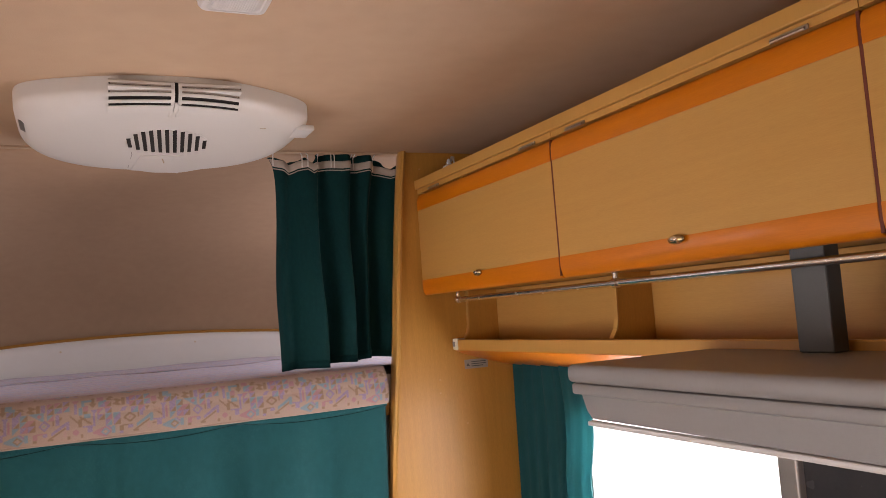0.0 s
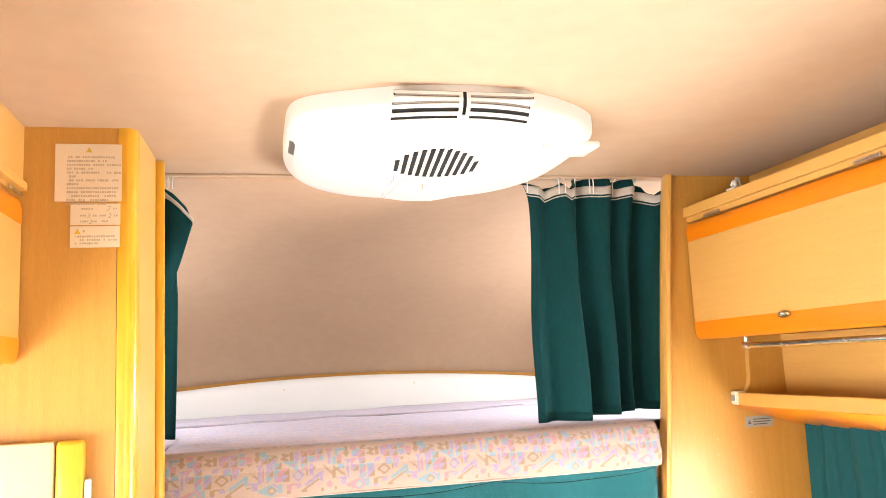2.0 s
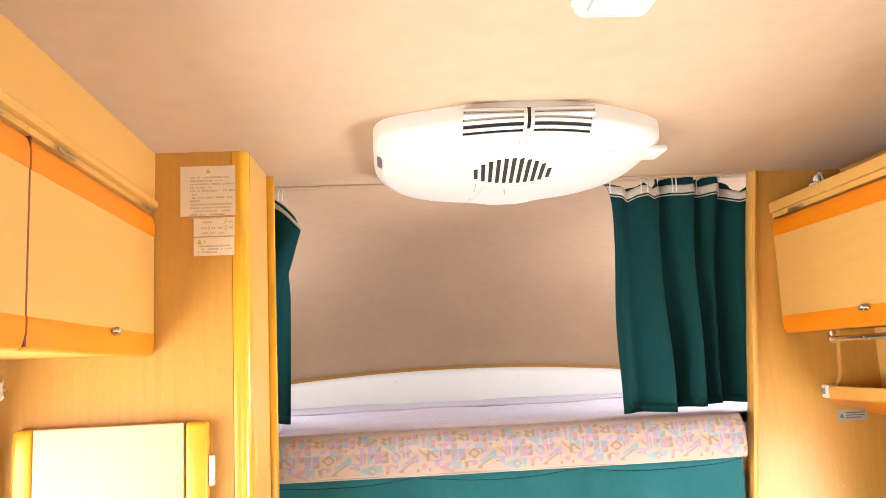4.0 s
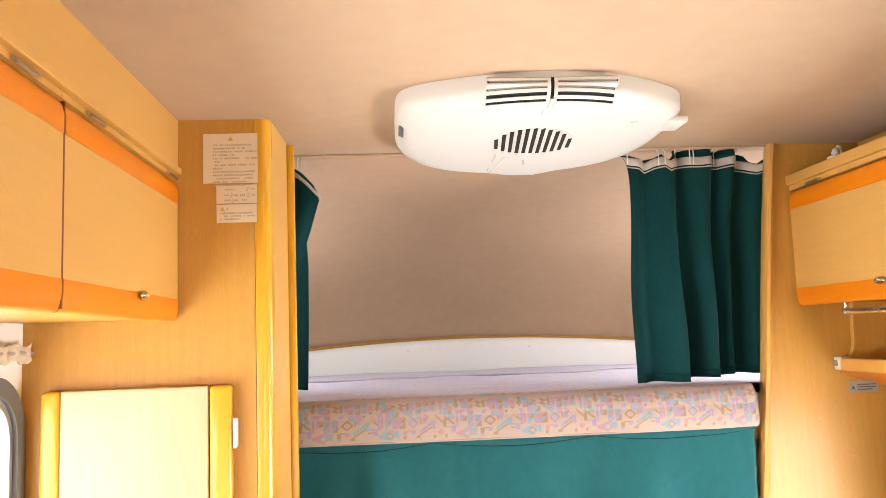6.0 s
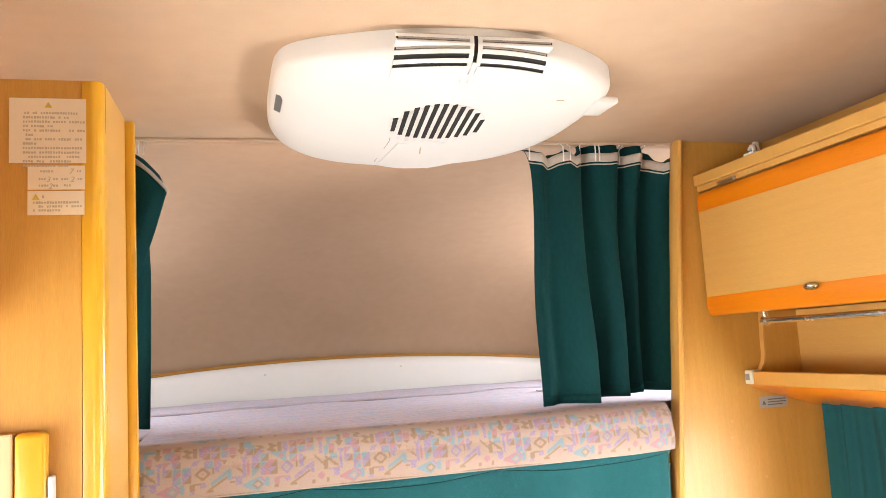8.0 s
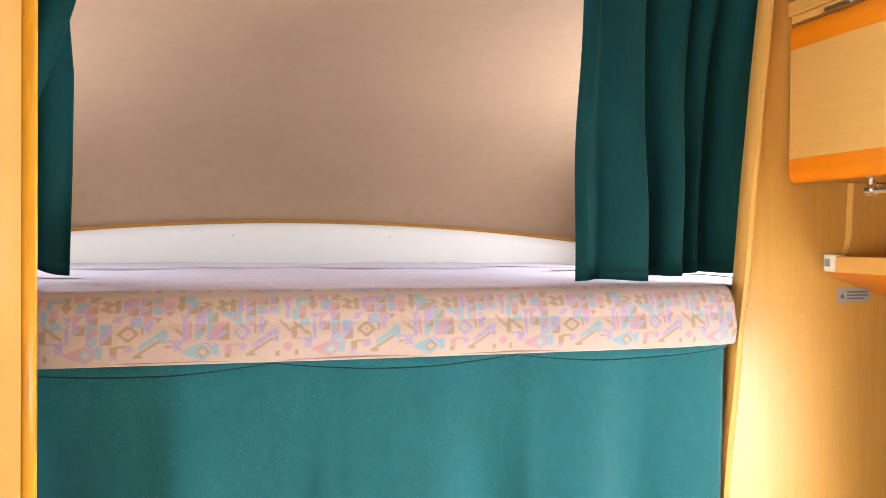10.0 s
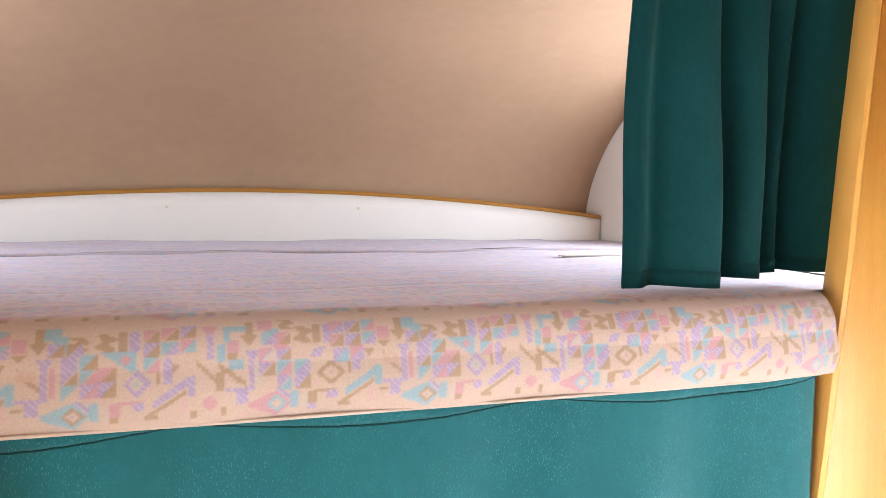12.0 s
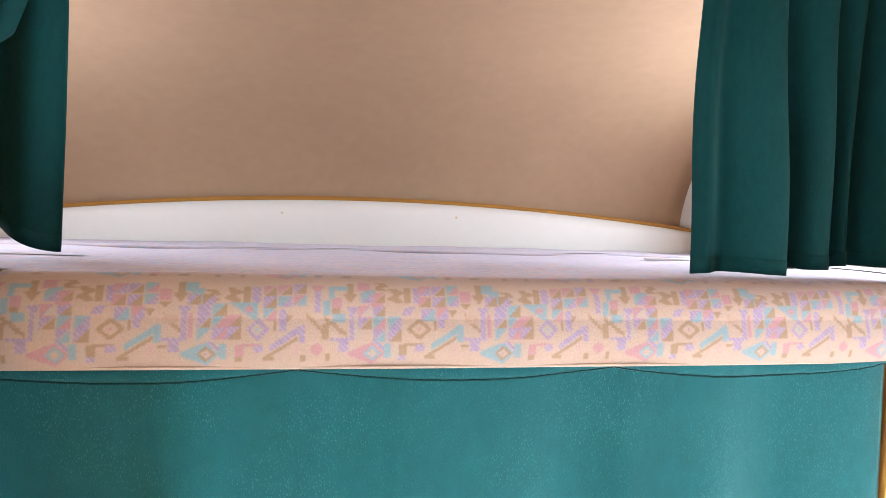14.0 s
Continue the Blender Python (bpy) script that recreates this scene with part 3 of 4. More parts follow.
def divider(y0, y1):
    pts = [(1.012, 1.5555), (1.009, 1.50), (1.008, 1.455), (1.004, 1.434), (0.994, 1.418), (0.978, 1.4005), (1.1045, 1.4005), (1.1045, 1.5555)]
    d = part("divider", prism(bmesh.new(), pts, "y", y0, y1), m_panel, sh, "upright divider with a curved front edge")
    bm = bmesh.new()
    rings = [[bm.verts.new((x + dx, y, z)) for dx, y in ((0.0, y0 - 0.001), (0.0, y1 + 0.001), (-0.004, y1 + 0.001), (-0.004, y0 - 0.001))] for x, z in pts[:6]]
    for p, q in zip(rings, rings[1:]):
        for k in range(4):
            bm.faces.new((p[k], p[(k + 1) % 4], q[(k + 1) % 4], q[k]))
    bm.faces.new(rings[0]), bm.faces.new(rings[-1])
    part("edging", bm, m_edge, d, "pale edging strip")


for y in (1.972, 1.245, 0.50, -0.245):
    divider(y, y + 0.013)

rail = thing("hanging_rail", (0.90, 0.7, 1.53), "long chrome hanging rail below the overhead cupboards", "rail")
part("bar", tube(bmesh.new(), [(0.900, 1.822, 1.530), (0.900, -0.95, 1.530)], 0.0068, 14), m_chrome, rail, "", 60)
for y in (1.816, 1.101, 0.386, -0.33):
    h = part("hanger", tube(bmesh.new(), [(0.900, y, 1.5565), (0.900, y, 1.551), (0.900, y, 1.549), (0.900, y, 1.538)], [0.0105, 0.0105, 0.0055, 0.0055], 14), m_chrome, rail, "", 40)
    part("ring", tube(bmesh.new(), [(0.900, y - 0.006, 1.530), (0.900, y + 0.006, 1.530)], 0.0105, 16), m_chrome, h, "", 40)

# ---- monitor folded under the cupboard ----
mo = thing("folded_monitor", (0.83, 0.57, 1.35), "grey plastic monitor housing folded flat under the cupboard", "monitor")
part("arm", boxed(0.912, 0.945, 0.628, 0.690, 1.398, 1.556, bevel=0.003), m_postgrey, mo, "dark grey upright arm")
part("top_shell", boxed(0.655, 1.04, 0.20, 0.932, 1.368, 1.398, bevel=0.011, seg=4), m_grey, mo, "", 40)
part("middle_shell", boxed(0.660, 1.035, 0.205, 0.925, 1.350, 1.3675, bevel=0.004), m_grey, mo, "", 40)
part("screen_shell", prism(bmesh.new(), [(0.21, 1.3495), (0.915, 1.3495), (0.902, 1.322), (0.890, 1.312), (0.21, 1.308)], "x", 0.672, 1.03), m_grey, mo, "", 20)

part("lower_trim", boxed(0.668, 0.684, 0.21, 0.900, 1.3005, 1.308, bevel=0.002), m_plastic, mo, "thin white lower trim")

# ---- ceiling light ----
cl = thing("ceiling_light", (0.136, 0.77, 1.955), "oblong white ceiling light with a ribbed lens, unlit", "ceiling light")
part("tray", prism(bmesh.new(), rounded(0.098, 0.198, 0.56, 0.932, 0.012), "z", 1.953, ZC), m_plastic, cl, "", 40)


def lens_part():
    bm = bmesh.new()
    loops = []
    for ins, z in ((0.002, 1.953), (0.003, 1.943), (0.006, 1.9385), (0.013, 1.937), (0.0145, 1.9395), (0.018, 1.9395), (0.0195, 1.936), (0.024, 1.9345)):
        loops.append([bm.verts.new((x, y, z)) for x, y in rounded(0.098 + ins, 0.198 - ins, 0.56 + ins, 0.932 - ins, 0.012)])
    for p, q in zip(loops, loops[1:]):
        for k in range(len(p)):
            bm.faces.new((p[k], p[(k + 1) % len(p)], q[(k + 1) % len(p)], q[k]))
    bm.faces.new(loops[-1])
    return bm


ln = part("lens", lens_part(), m_lens, cl, "ribbed translucent lens", 20)
for k in range(16):
    x = 0.1210 + k * 0.0034
    part("rib", prism(bmesh.new(), [(x, 1.9347), (x + 0.0017, 1.9340), (x + 0.0034, 1.9347)], "y", 0.588, 0.904), m_lens, ln)

# ---- roof air conditioner ----
ACX, ACY, AHX, AHY = 0.1350, 1.703, 0.298, 0.336
ac = thing("roof_air_conditioner", (ACX, ACY, ZC), "white domed air conditioner unit on the ceiling with black-slotted vents", "air conditioner")


def ac_gauge(u, v):
    """1 on the unit's plan outline: a bowed near edge, straight sides, a rounded far end."""
    c = 0.28 if u < 0 else 0.46
    near = (-v + math.sqrt(v * v + 4 * c * u * u)) / 2
    far = abs(u) if v < 0 else (abs(u) ** 2.4 + v ** 2.4) ** (1 / 2.4)
    return (near ** 16 + far ** 16) ** (1 / 16)


def ac_rim(a):
    c, s = math.cos(a), math.sin(a)
    k = 1 / ac_gauge(c, s)
    return k * c, k * s


def ac_z(u, v):
    """Height of the shell's underside over its plan, u and v in -1..1."""
    r = min(1.0, ac_gauge(u, v))
    d = 0.024 + 0.037 * (1 - r ** 10) ** 0.55 + 0.006 * (1 - r ** 2)
    bulge = math.exp(-((u - 0.10) / 0.22) ** 4) * min(1.0, max(0.0, (v - 0.30) / 0.4))
    return ZC - d - 0.004 * v * (1 - r * r) - 0.007 * bulge * min(1.0, (1 - r) * 10)


def ac_shell():
    """The shell, finer towards its rim, closed under the vents."""
    bm = bmesh.new()
    n, m = 200, 60
    rings = []
    for j in range(m + 1):
        r = 1 - (1 - j / m) ** 1.7
        ring = []
        for i in range(n):
            a = 2 * math.pi * i / n
            cu, cv = ac_rim(a)
            u, v = cu * r, cv * r
            ring.append(bm.verts.new((ACX + AHX * u, ACY + AHY * v, ac_z(u, v))) if j else None)
        rings.append(ring)
    top = bm.verts.new((ACX, ACY, ac_z(0, 0)))
    for i in range(n):
        k = (i + 1) % n
        bm.faces.new((top, rings[1][i], rings[1][k]))
        for j in range(1, m):
            bm.faces.new((rings[j][i], rings[j + 1][i], rings[j + 1][k], rings[j][k]))
        a, b = rings[m][i], rings[m][k]
        bm.faces.new((a, bm.verts.new((a.co.x, a.co.y, ZC)), bm.verts.new((b.co.x, b.co.y, ZC)), b))
    bmesh.ops.remove_doubles(bm, verts=bm.verts, dist=0.0002)
    return bm


part("shell", ac_shell(), m_plastic, ac, "", 50)


def ac_front_y(x, z):
    """The near face of the shell at a height."""
    lo, hi = 0.4, 1.0
    u = (x - ACX) / AHX
    for _ in range(40):
        mid = (lo + hi) / 2
        if ac_z(u, -mid) < z:
            lo = mid
        else:
            hi = mid
    return ACY - AHY * lo


def vent_strip(x0, x1, z0, z1, out, n=8, m=4):
    """A strip that follows the near face of the shell, standing out from it."""
    bm = bmesh.new()
    rows = []
    for i in range(n + 1):
        x = x0 + (x1 - x0) * i / n
        zs = [z0 + (z1 - z0) * k / m for k in range(m + 1)]
        edge = [(z, out) for z in zs] + [(z, -0.004) for z in reversed(zs)]
        rows.append([bm.verts.new((x, ac_front_y(x, z) - o, z - 0.6 * o)) for z, o in edge])
    for p, q in zip(rows, rows[1:]):
        for k in range(len(p)):
            bm.faces.new((p[k], p[(k + 1) % len(p)], q[(k + 1) % len(p)], q[k]))
    bm.faces.new(rows[0]), bm.faces.new(rows[-1])
    return bm


for x0, x1 in ((0.004, 0.116), (0.130, 0.244)):
    # dark strip on the closed shell in place of the shaded vent inside
    vent = part("vent", vent_strip(x0, x1, 1.9245, 1.9665, 0.0012, 8, 12), m_dark, ac, "dark louvred vent")
    for k in range(5):
        z = 1.9235 + k * 0.0100
        part("louvre", vent_strip(x0 - 0.001, x1 + 0.001, z, z + (0.0068, 0.0044, 0.0058, 0.0056, 0.0050)[k], 0.0042), m_plastic, vent, "", 30)
    # beige strips paint the light that falls into the upper slots
    for k in (2, 3):
        z = 1.9235 + k * 0.0100
        part("lit_inside", vent_strip(x0 + 0.002, x1 - 0.002, z + 0.0066, z + 0.0092, 0.0020), m_tape, vent, "beige strip painted as the lit inside of the vent", 30)
part("vent_bar", vent_strip(0.1135, 0.1195, 1.920, 1.968, 0.0048, 1), m_plastic, ac)
part("vent_bar", vent_strip(0.1265, 0.1325, 1.920, 1.968, 0.0048, 1), m_plastic, ac)
part("vent_slot", vent_strip(0.1195, 0.1265, 1.928, 1.968, 0.0012, 1), m_dark, ac)
part("knob", vent_strip(0.1200, 0.1260, 1.924, 1.934, 0.0065, 1), m_plastic, ac)


def ac_patch(outline, out, thick):
    """A flat-lying patch that follows the underside."""
    bm = bmesh.new()
    lo = [bm.verts.new((x, y, ac_z((x - ACX) / AHX, (y - ACY) / AHY) - out)) for x, y in outline]
    hi = [bm.verts.new((v.co.x, v.co.y, v.co.z + thick)) for v in lo]
    n = len(lo)
    for i in range(n):
        bm.faces.new((lo[i], lo[(i + 1) % n], hi[(i + 1) % n], hi[i]))
    bm.faces.new(lo), bm.faces.new(hi)
    return bm


GX, GY, GR = 0.134, 1.660, 0.087
grille = part("round_grille", ac_patch([(GX + GR * math.cos(2 * math.pi * k / 40), GY + 1.45 * GR * math.sin(2 * math.pi * k / 40)) for k in range(40)], 0.001, 0.004), m_plastic, ac, "round intake grille with dark slots")
for k in range(11):
    x = GX - 0.079 + 0.0158 * k
    h = 1.45 * math.sqrt(max(0.0, (GR * 0.985) ** 2 - (x - GX) ** 2))
    tilt, mid = 0.105, GY - 0.05 * h
    y0, y1 = mid - h, mid + h
    yf = mid + 0.62 * h
    w = 0.0040
    # dark strip laid on the grille as the shade in its slot
    part("slot", ac_patch([(x - w + tilt * (y0 - GY), y0 + 0.004), (x + w + tilt * (y0 - GY), y0), (x + w + tilt * (yf - GY), yf), (x - w + tilt * (yf - GY), yf)], 0.0016, 0.003), m_dark, grille)
    # the far part of each slot shows the unit's pale frame
    part("frame_part", ac_patch([(x - w + tilt * (yf - GY), yf), (x + w + tilt * (yf - GY), yf), (x + w + tilt * (y1 - GY), y1 - 0.003), (x - w + tilt * (y1 - GY), y1)], 0.0016, 0.003), m_lens, grille, "pale frame showing in the slot")
part("control_panel", ac_patch([(0.085, 1.765), (0.175, 1.755), (0.19, 1.96), (0.075, 1.96)], 0.003, 0.004), m_plastic, ac, "slightly raised control panel")
part("panel_joint", ac_patch([(0.058, 1.70), (0.0595, 1.70), (0.0665, 1.76), (0.0675, 1.93), (0.066, 1.93), (0.065, 1.76)], 0.0008, 0.001), m_grey, ac, "thin joint of the cover")
part("indicator", ac_patch([(0.1335, 1.79), (0.1365, 1.79), (0.1445, 1.835), (0.1415, 1.835)], 0.0036, 0.001), m_ink, ac)
part("side_flap", boxed(0.392, 0.436, 1.53, 1.61, 1.924, 1.937, bevel=0.004), m_plastic, ac, "small flap at the side", 40)
# dark grey patch painted as the shaded inside of a side recess
part("side_slot", ac_patch([(-0.156, 1.575), (-0.150, 1.565), (-0.146, 1.575), (-0.146, 1.645), (-0.156, 1.655)], 0.0015, 0.004), m_postgrey, ac)
part("screw_slot", ac_patch([(0.308, 1.508), (0.322, 1.508), (0.322, 1.511), (0.308, 1.511)], 0.0006, 0.001), m_ink, ac)


# ---- curtains ----
def smooth_line(pts, n):
    """Points evenly spread by length along a smooth line through pts."""
    p = [Vector((*q, 0)) for q in pts]
    p = [2 * p[0] - p[1]] + p + [2 * p[-1] - p[-2]]
    fine = []
    for a, b, c, d in zip(p, p[1:], p[2:], p[3:]):
        for k in range(12):
            t = k / 12
            fine.append(0.5 * (2 * b + (c - a) * t + (2 * a - 5 * b + 4 * c - d) * t * t + (3 * b - a - 3 * c + d) * t ** 3))
    fine.append(p[-2])
    run = np.concatenate([[0], np.cumsum([(b - a).length for a, b in zip(fine, fine[1:])])])
    at = np.linspace(0, run[-1], n + 1)
    return np.interp(at, run, [q.x for q in fine]), np.interp(at, run, [q.y for q in fine])


FOLDS_LOW = [(0.446, 2.020), (0.459, 1.998), (0.484, 2.016), (0.504, 1.999), (0.535, 1.984), (0.566, 1.984), (0.574, 1.998), (0.561, 2.034), (0.570, 2.068),
             (0.594, 2.066), (0.632, 2.026), (0.660, 2.022), (0.669, 2.036), (0.656, 2.070), (0.670, 2.100), (0.694, 2.078), (0.716, 2.056), (0.725, 2.072),
             (0.734, 2.112), (0.760, 2.104), (0.792, 2.068), (0.830, 2.062), (0.866, 2.080)]
FOLDS_TOP = [(0.458, 2.010), (0.473, 1.990), (0.494, 2.008), (0.514, 2.000), (0.542, 1.992), (0.566, 1.990), (0.576, 2.000), (0.577, 2.018), (0.588, 2.024),
             (0.606, 2.010), (0.638, 1.996), (0.668, 1.995), (0.678, 2.008), (0.679, 2.024), (0.688, 2.028), (0.710, 2.006), (0.732, 1.998), (0.746, 2.012),
             (0.758, 2.032), (0.782, 2.026), (0.806, 2.012), (0.836, 2.014), (0.868, 2.024)]
SAG = [(0.0, -0.003), (0.05, 0.006), (0.10, 0.016), (0.15, 0.006), (0.20, 0.002), (0.235, 0.013), (0.27, 0.004), (0.35, 0.0), (0.47, 0.004), (0.52, 0.001), (0.62, 0.006), (0.70, 0.002), (0.80, 0.012), (0.88, 0.024), (0.95, 0.014), (1.0, 0.0)]
CURTAIN_N = 260
LOW_X, LOW_Y = smooth_line(FOLDS_LOW, CURTAIN_N)
TOP_X, TOP_Y = smooth_line(FOLDS_TOP, CURTAIN_N)


def pleated(u, v, push=0.0):
    """The alcove curtain's cloth: gathered at the tape, falling into deep stepped folds."""
    k = min(CURTAIN_N, int(round(u * CURTAIN_N)))
    w = 1 - (1 - min(1.0, v * 1.25)) ** 1.8
    x = TOP_X[k] + (LOW_X[k] - TOP_X[k]) * w
    y = TOP_Y[k] + (LOW_Y[k] - TOP_Y[k]) * w
    y += 0.0025 * math.sin(26 * u + 5 * v) * math.sin(math.pi * v) + 0.003 * math.sin(60 * u) * math.exp(-v * 9)
    x += 0.004 * math.sin(7 * v + 5 * u) * math.sin(math.pi * v)
    x -= 0.020 * math.exp(-v * 22) * max(0.0, 1 - u / 0.05)
    drop = np.interp(u, [a for a, _ in SAG], [b for _, b in SAG])
    zt = 1.957 - drop
    zb = 1.368 + 0.016 * u + 0.003 * math.sin(19 * u)
    return (x, y + push, zt + (zb - zt) * v)


def header(u, v):
    """The short frill above the tape: upright in the middle, flopped over at both ends."""
    x, y, z = pleated(u, 0)
    up = 0.016 * min(1.0, max(0.0, (u - 0.24) / 0.03)) * min(1.0, max(0.0, (0.84 - u) / 0.05)) + 0.005
    back = 0.014 * (1 - min(1.0, up / 0.015))
    return (x, y + 0.006 * v + back * v, min(ZC - 0.007, z + up * v + 0.003 * v * math.sin(70 * u)))


def alcove_curtain():
    ob = thing("alcove_curtain", (0.65, 2.02, 1.37), "short teal curtain, its colour darkened for shade, gathered at one side of the alcove bed", "curtain")
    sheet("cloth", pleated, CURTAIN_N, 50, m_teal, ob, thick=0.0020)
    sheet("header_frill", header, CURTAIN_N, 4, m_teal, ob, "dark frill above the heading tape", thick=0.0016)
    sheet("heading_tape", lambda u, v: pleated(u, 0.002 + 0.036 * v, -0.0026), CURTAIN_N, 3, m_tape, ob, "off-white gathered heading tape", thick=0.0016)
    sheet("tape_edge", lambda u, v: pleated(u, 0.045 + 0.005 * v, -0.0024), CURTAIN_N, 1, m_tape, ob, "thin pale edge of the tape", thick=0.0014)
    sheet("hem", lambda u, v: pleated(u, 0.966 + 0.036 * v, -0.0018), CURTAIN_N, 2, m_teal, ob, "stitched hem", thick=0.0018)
    for u in (0.005, 0.17, 0.20, 0.29, 0.315, 0.40, 0.42, 0.575, 0.595, 0.76, 0.98):
        x, y, z = pleated(u, 0.03)
        part("hook", tube(bmesh.new(), [(x, y - 0.006, z - 0.004), (x, y - 0.008, z + 0.008), (x + 0.001, y - 0.006, max(z + 0.012, ZC - 0.014)), (x + 0.001, 2.000, ZC - 0.006)], 0.0016, 6), m_plastic, ob, "white plastic curtain hook", 60)
    return ob


structure("curtain_track", boxed(-0.42, 0.825, 1.994, 2.008, ZC - 0.006, ZC, bevel=0.002), m_ceiling, "slim beige curtain track along the alcove opening", "track")
alcove_curtain()


def front_fold(u, v):
    """The bunched curtain's front fold: its top corner flops over and tapers away behind the cabinet."""
    right = np.interp(v, [0, 0.10, 0.22, 0.5, 0.8, 1.0], [-0.398, -0.372, -0.357, -0.384, -0.416, -0.440])
    left = -0.475
    x = left + (right - left) * u
    z0 = 1.960 - 0.030 * u ** 2
    y = 2.004 + 0.010 * math.sin(u * 6 + 2 * v) - 0.012 * u * math.exp(-((v - 0.25) / 0.25) ** 2) + 0.05 * v
    return (x, y, z0 + (1.600 + 0.05 * u - z0) * v)


def back_fold(u, v):
    """The layer behind it, hanging straight down to the bed."""
    right = np.interp(v, [0, 0.2, 0.4, 0.7, 1.0], [-0.405, -0.404, -0.406, -0.408, -0.412])
    x = -0.50 + (right + 0.50) * u
    y = 2.016 + 0.135 * min(1.0, v / 0.4) ** 1.2 + 0.010 * math.sin(u * 7 + 1.2 * v) + 0.012 * u * u
    zb = 1.376 + 0.050 * (1 - u) ** 2
    return (x, y, 1.950 - 0.01 * u + (zb - 1.950 + 0.01 * u) * v)


bc = thing("alcove_curtain", (-0.40, 2.01, 1.374), "narrow bunched teal curtain, its colour darkened for shade, beside the tall cabinet", "curtain")
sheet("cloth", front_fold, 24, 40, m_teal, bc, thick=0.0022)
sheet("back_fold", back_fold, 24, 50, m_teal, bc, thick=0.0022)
def flopped_tape(u, v):
    x, y, z = front_fold(0.45 + 0.56 * u, 0.02 + 0.17 * u * u + 0.06 * v)
    return (x + 0.002, y - 0.004, z)


sheet("heading_tape", flopped_tape, 24, 3, m_tape, bc, "off-white heading tape", thick=0.002)
sheet("hem", lambda u, v: (lambda p: (p[0], p[1] - 0.0025, p[2]))(back_fold(u, 0.962 + 0.040 * v)), 24, 2, m_teal, bc, "stitched hem", thick=0.002)
for x in (-0.412, -0.402):
    part("hook", tube(bmesh.new(), [(x, 2.000, 1.945), (x, 1.999, 1.962), (x + 0.002, 2.002, ZC - 0.007)], 0.0017, 6), m_plastic, bc, "white plastic curtain hook", 60)


def side_curtain(u, v):
    s = 3.6 * 2 * math.pi * u
    fold = math.sin(s + 0.7 * math.sin(s) + 0.5 * v) + 0.25 * math.sin(2.7 * s + 1.0)
    near = 1.60 - 0.035 * math.sin(min(1.0, v * 2.6) * math.pi) * (1 - u)
    return (1.132 + 0.020 * fold * (0.55 + 0.45 * v), near + (1.945 - near) * u, 1.345 + (0.55 - 1.345) * v)


wc = thing("window_curtain", (1.135, 1.77, 0.55), "long teal curtain pleated beside the side window", "curtain")
sheet("cloth", side_curtain, 90, 20, m_teal_thin, wc)
part("curtain_rod", tube(bmesh.new(), [(1.135, 1.58, 1.335), (1.135, 1.975, 1.335)], 0.005, 10), m_plastic, wc)


# lower curtain below the bed, gathered on a stitched channel
def lower_cloth(u, v):
    x = -0.428 + (0.724 + 0.428) * u
    f = 0.022 * math.sin(7.3 * u * math.pi + 0.5) + 0.006 * math.sin(17 * u * math.pi + 1.3) + 0.005 * math.sin(31 * u + 0.8)
    for c, w, d in ((0.13, 0.020, 0.010), (0.36, 0.014, -0.012), (0.43, 0.022, 0.012), (0.66, 0.016, -0.010), (0.86, 0.025, 0.012)):
        f += d * math.exp(-((u - c - 0.02 * v) / w) ** 2) * (0.4 + 0.6 * math.sin(min(1.0, 1.6 * v) * math.pi))
    return (x - 0.048 * v * u, 1.958 + 0.022 * max(0.0, (u - 0.93) / 0.07) ** 2 + f * (0.20 + 0.75 * min(1, v * 2.2)), 1.262 + (0.30 - 1.262) * v)


lc = thing("lower_curtain", (0.15, 1.945, 0.30), "wide flat teal curtain hanging below the alcove bed", "curtain")
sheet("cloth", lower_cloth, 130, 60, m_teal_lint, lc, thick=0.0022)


def scallop(u, v):
    """The doubled top channel with its wavy seam."""
    x, y, z = lower_cloth(u, 0)
    low = 0.013 + 0.015 * abs(math.sin(math.pi * (u * 2.874 + 0.164))) ** 0.8
    return (x, y - 0.006 - 0.003 * math.sin(math.pi * v) - 0.001 * math.sin(u * 300), 1.262 - low * v)


sheet("top_channel", scallop, 130, 4, m_teal_lint, lc, "doubled top channel with a scalloped seam", thick=0.003)

def seam_line(u, v):
    x, y, z = scallop(u, 0.93 + 0.07 * v)
    return (x, y - 0.0022, z)


sheet("seam", seam_line, 130, 1, m_teal, lc, "dark stitched seam", thick=0.001)

# ---- alcove board ----
BC = 0.126


def board_front(u, v):
    x = AXL + 0.005 + (AXR - AXL - 0.010) * u
    top = 1.496 - 0.067 * (x - BC) ** 2
    return (x, 3.345 - 0.075 * (x - BC) ** 2, 1.26 + (top - 1.26) * v)


hb = thing("head_board", (BC, 3.3, 1.26), "white arched board across the alcove with a wooden top edge", "board")
sheet("panel", board_front, 60, 6, m_white, hb, thick=0.014)


def board_edge():
    bm = bmesh.new()
    rings = []
    for i in range(61):
        x, y, z = board_front(i / 60, 1)
        rings.append([bm.verts.new((x, y + dy, z + dz)) for dy, dz in ((-0.010, -0.003), (-0.012, 0.003), (-0.007, 0.008), (0.010, 0.008), (0.010, -0.003))])
    for p, q in zip(rings, rings[1:]):
        for k in range(5):
            bm.faces.new((p[k], p[(k + 1) % 5], q[(k + 1) % 5], q[k]))
    bm.faces.new(rings[0]), bm.faces.new(rings[-1])
    return bm


part("top_edge", board_edge(), m_rim, hb, "thin honey-coloured wooden edge, darkened for shade", 40)
for x in (-0.120, 0.391):
    y = 3.345 - 0.075 * (x - BC) ** 2 - 0.008
    part("screw_cap", tube(bmesh.new(), [(x, y, 1.452), (x, y - 0.0012, 1.452)], 0.0040, 10), m_paper, hb)


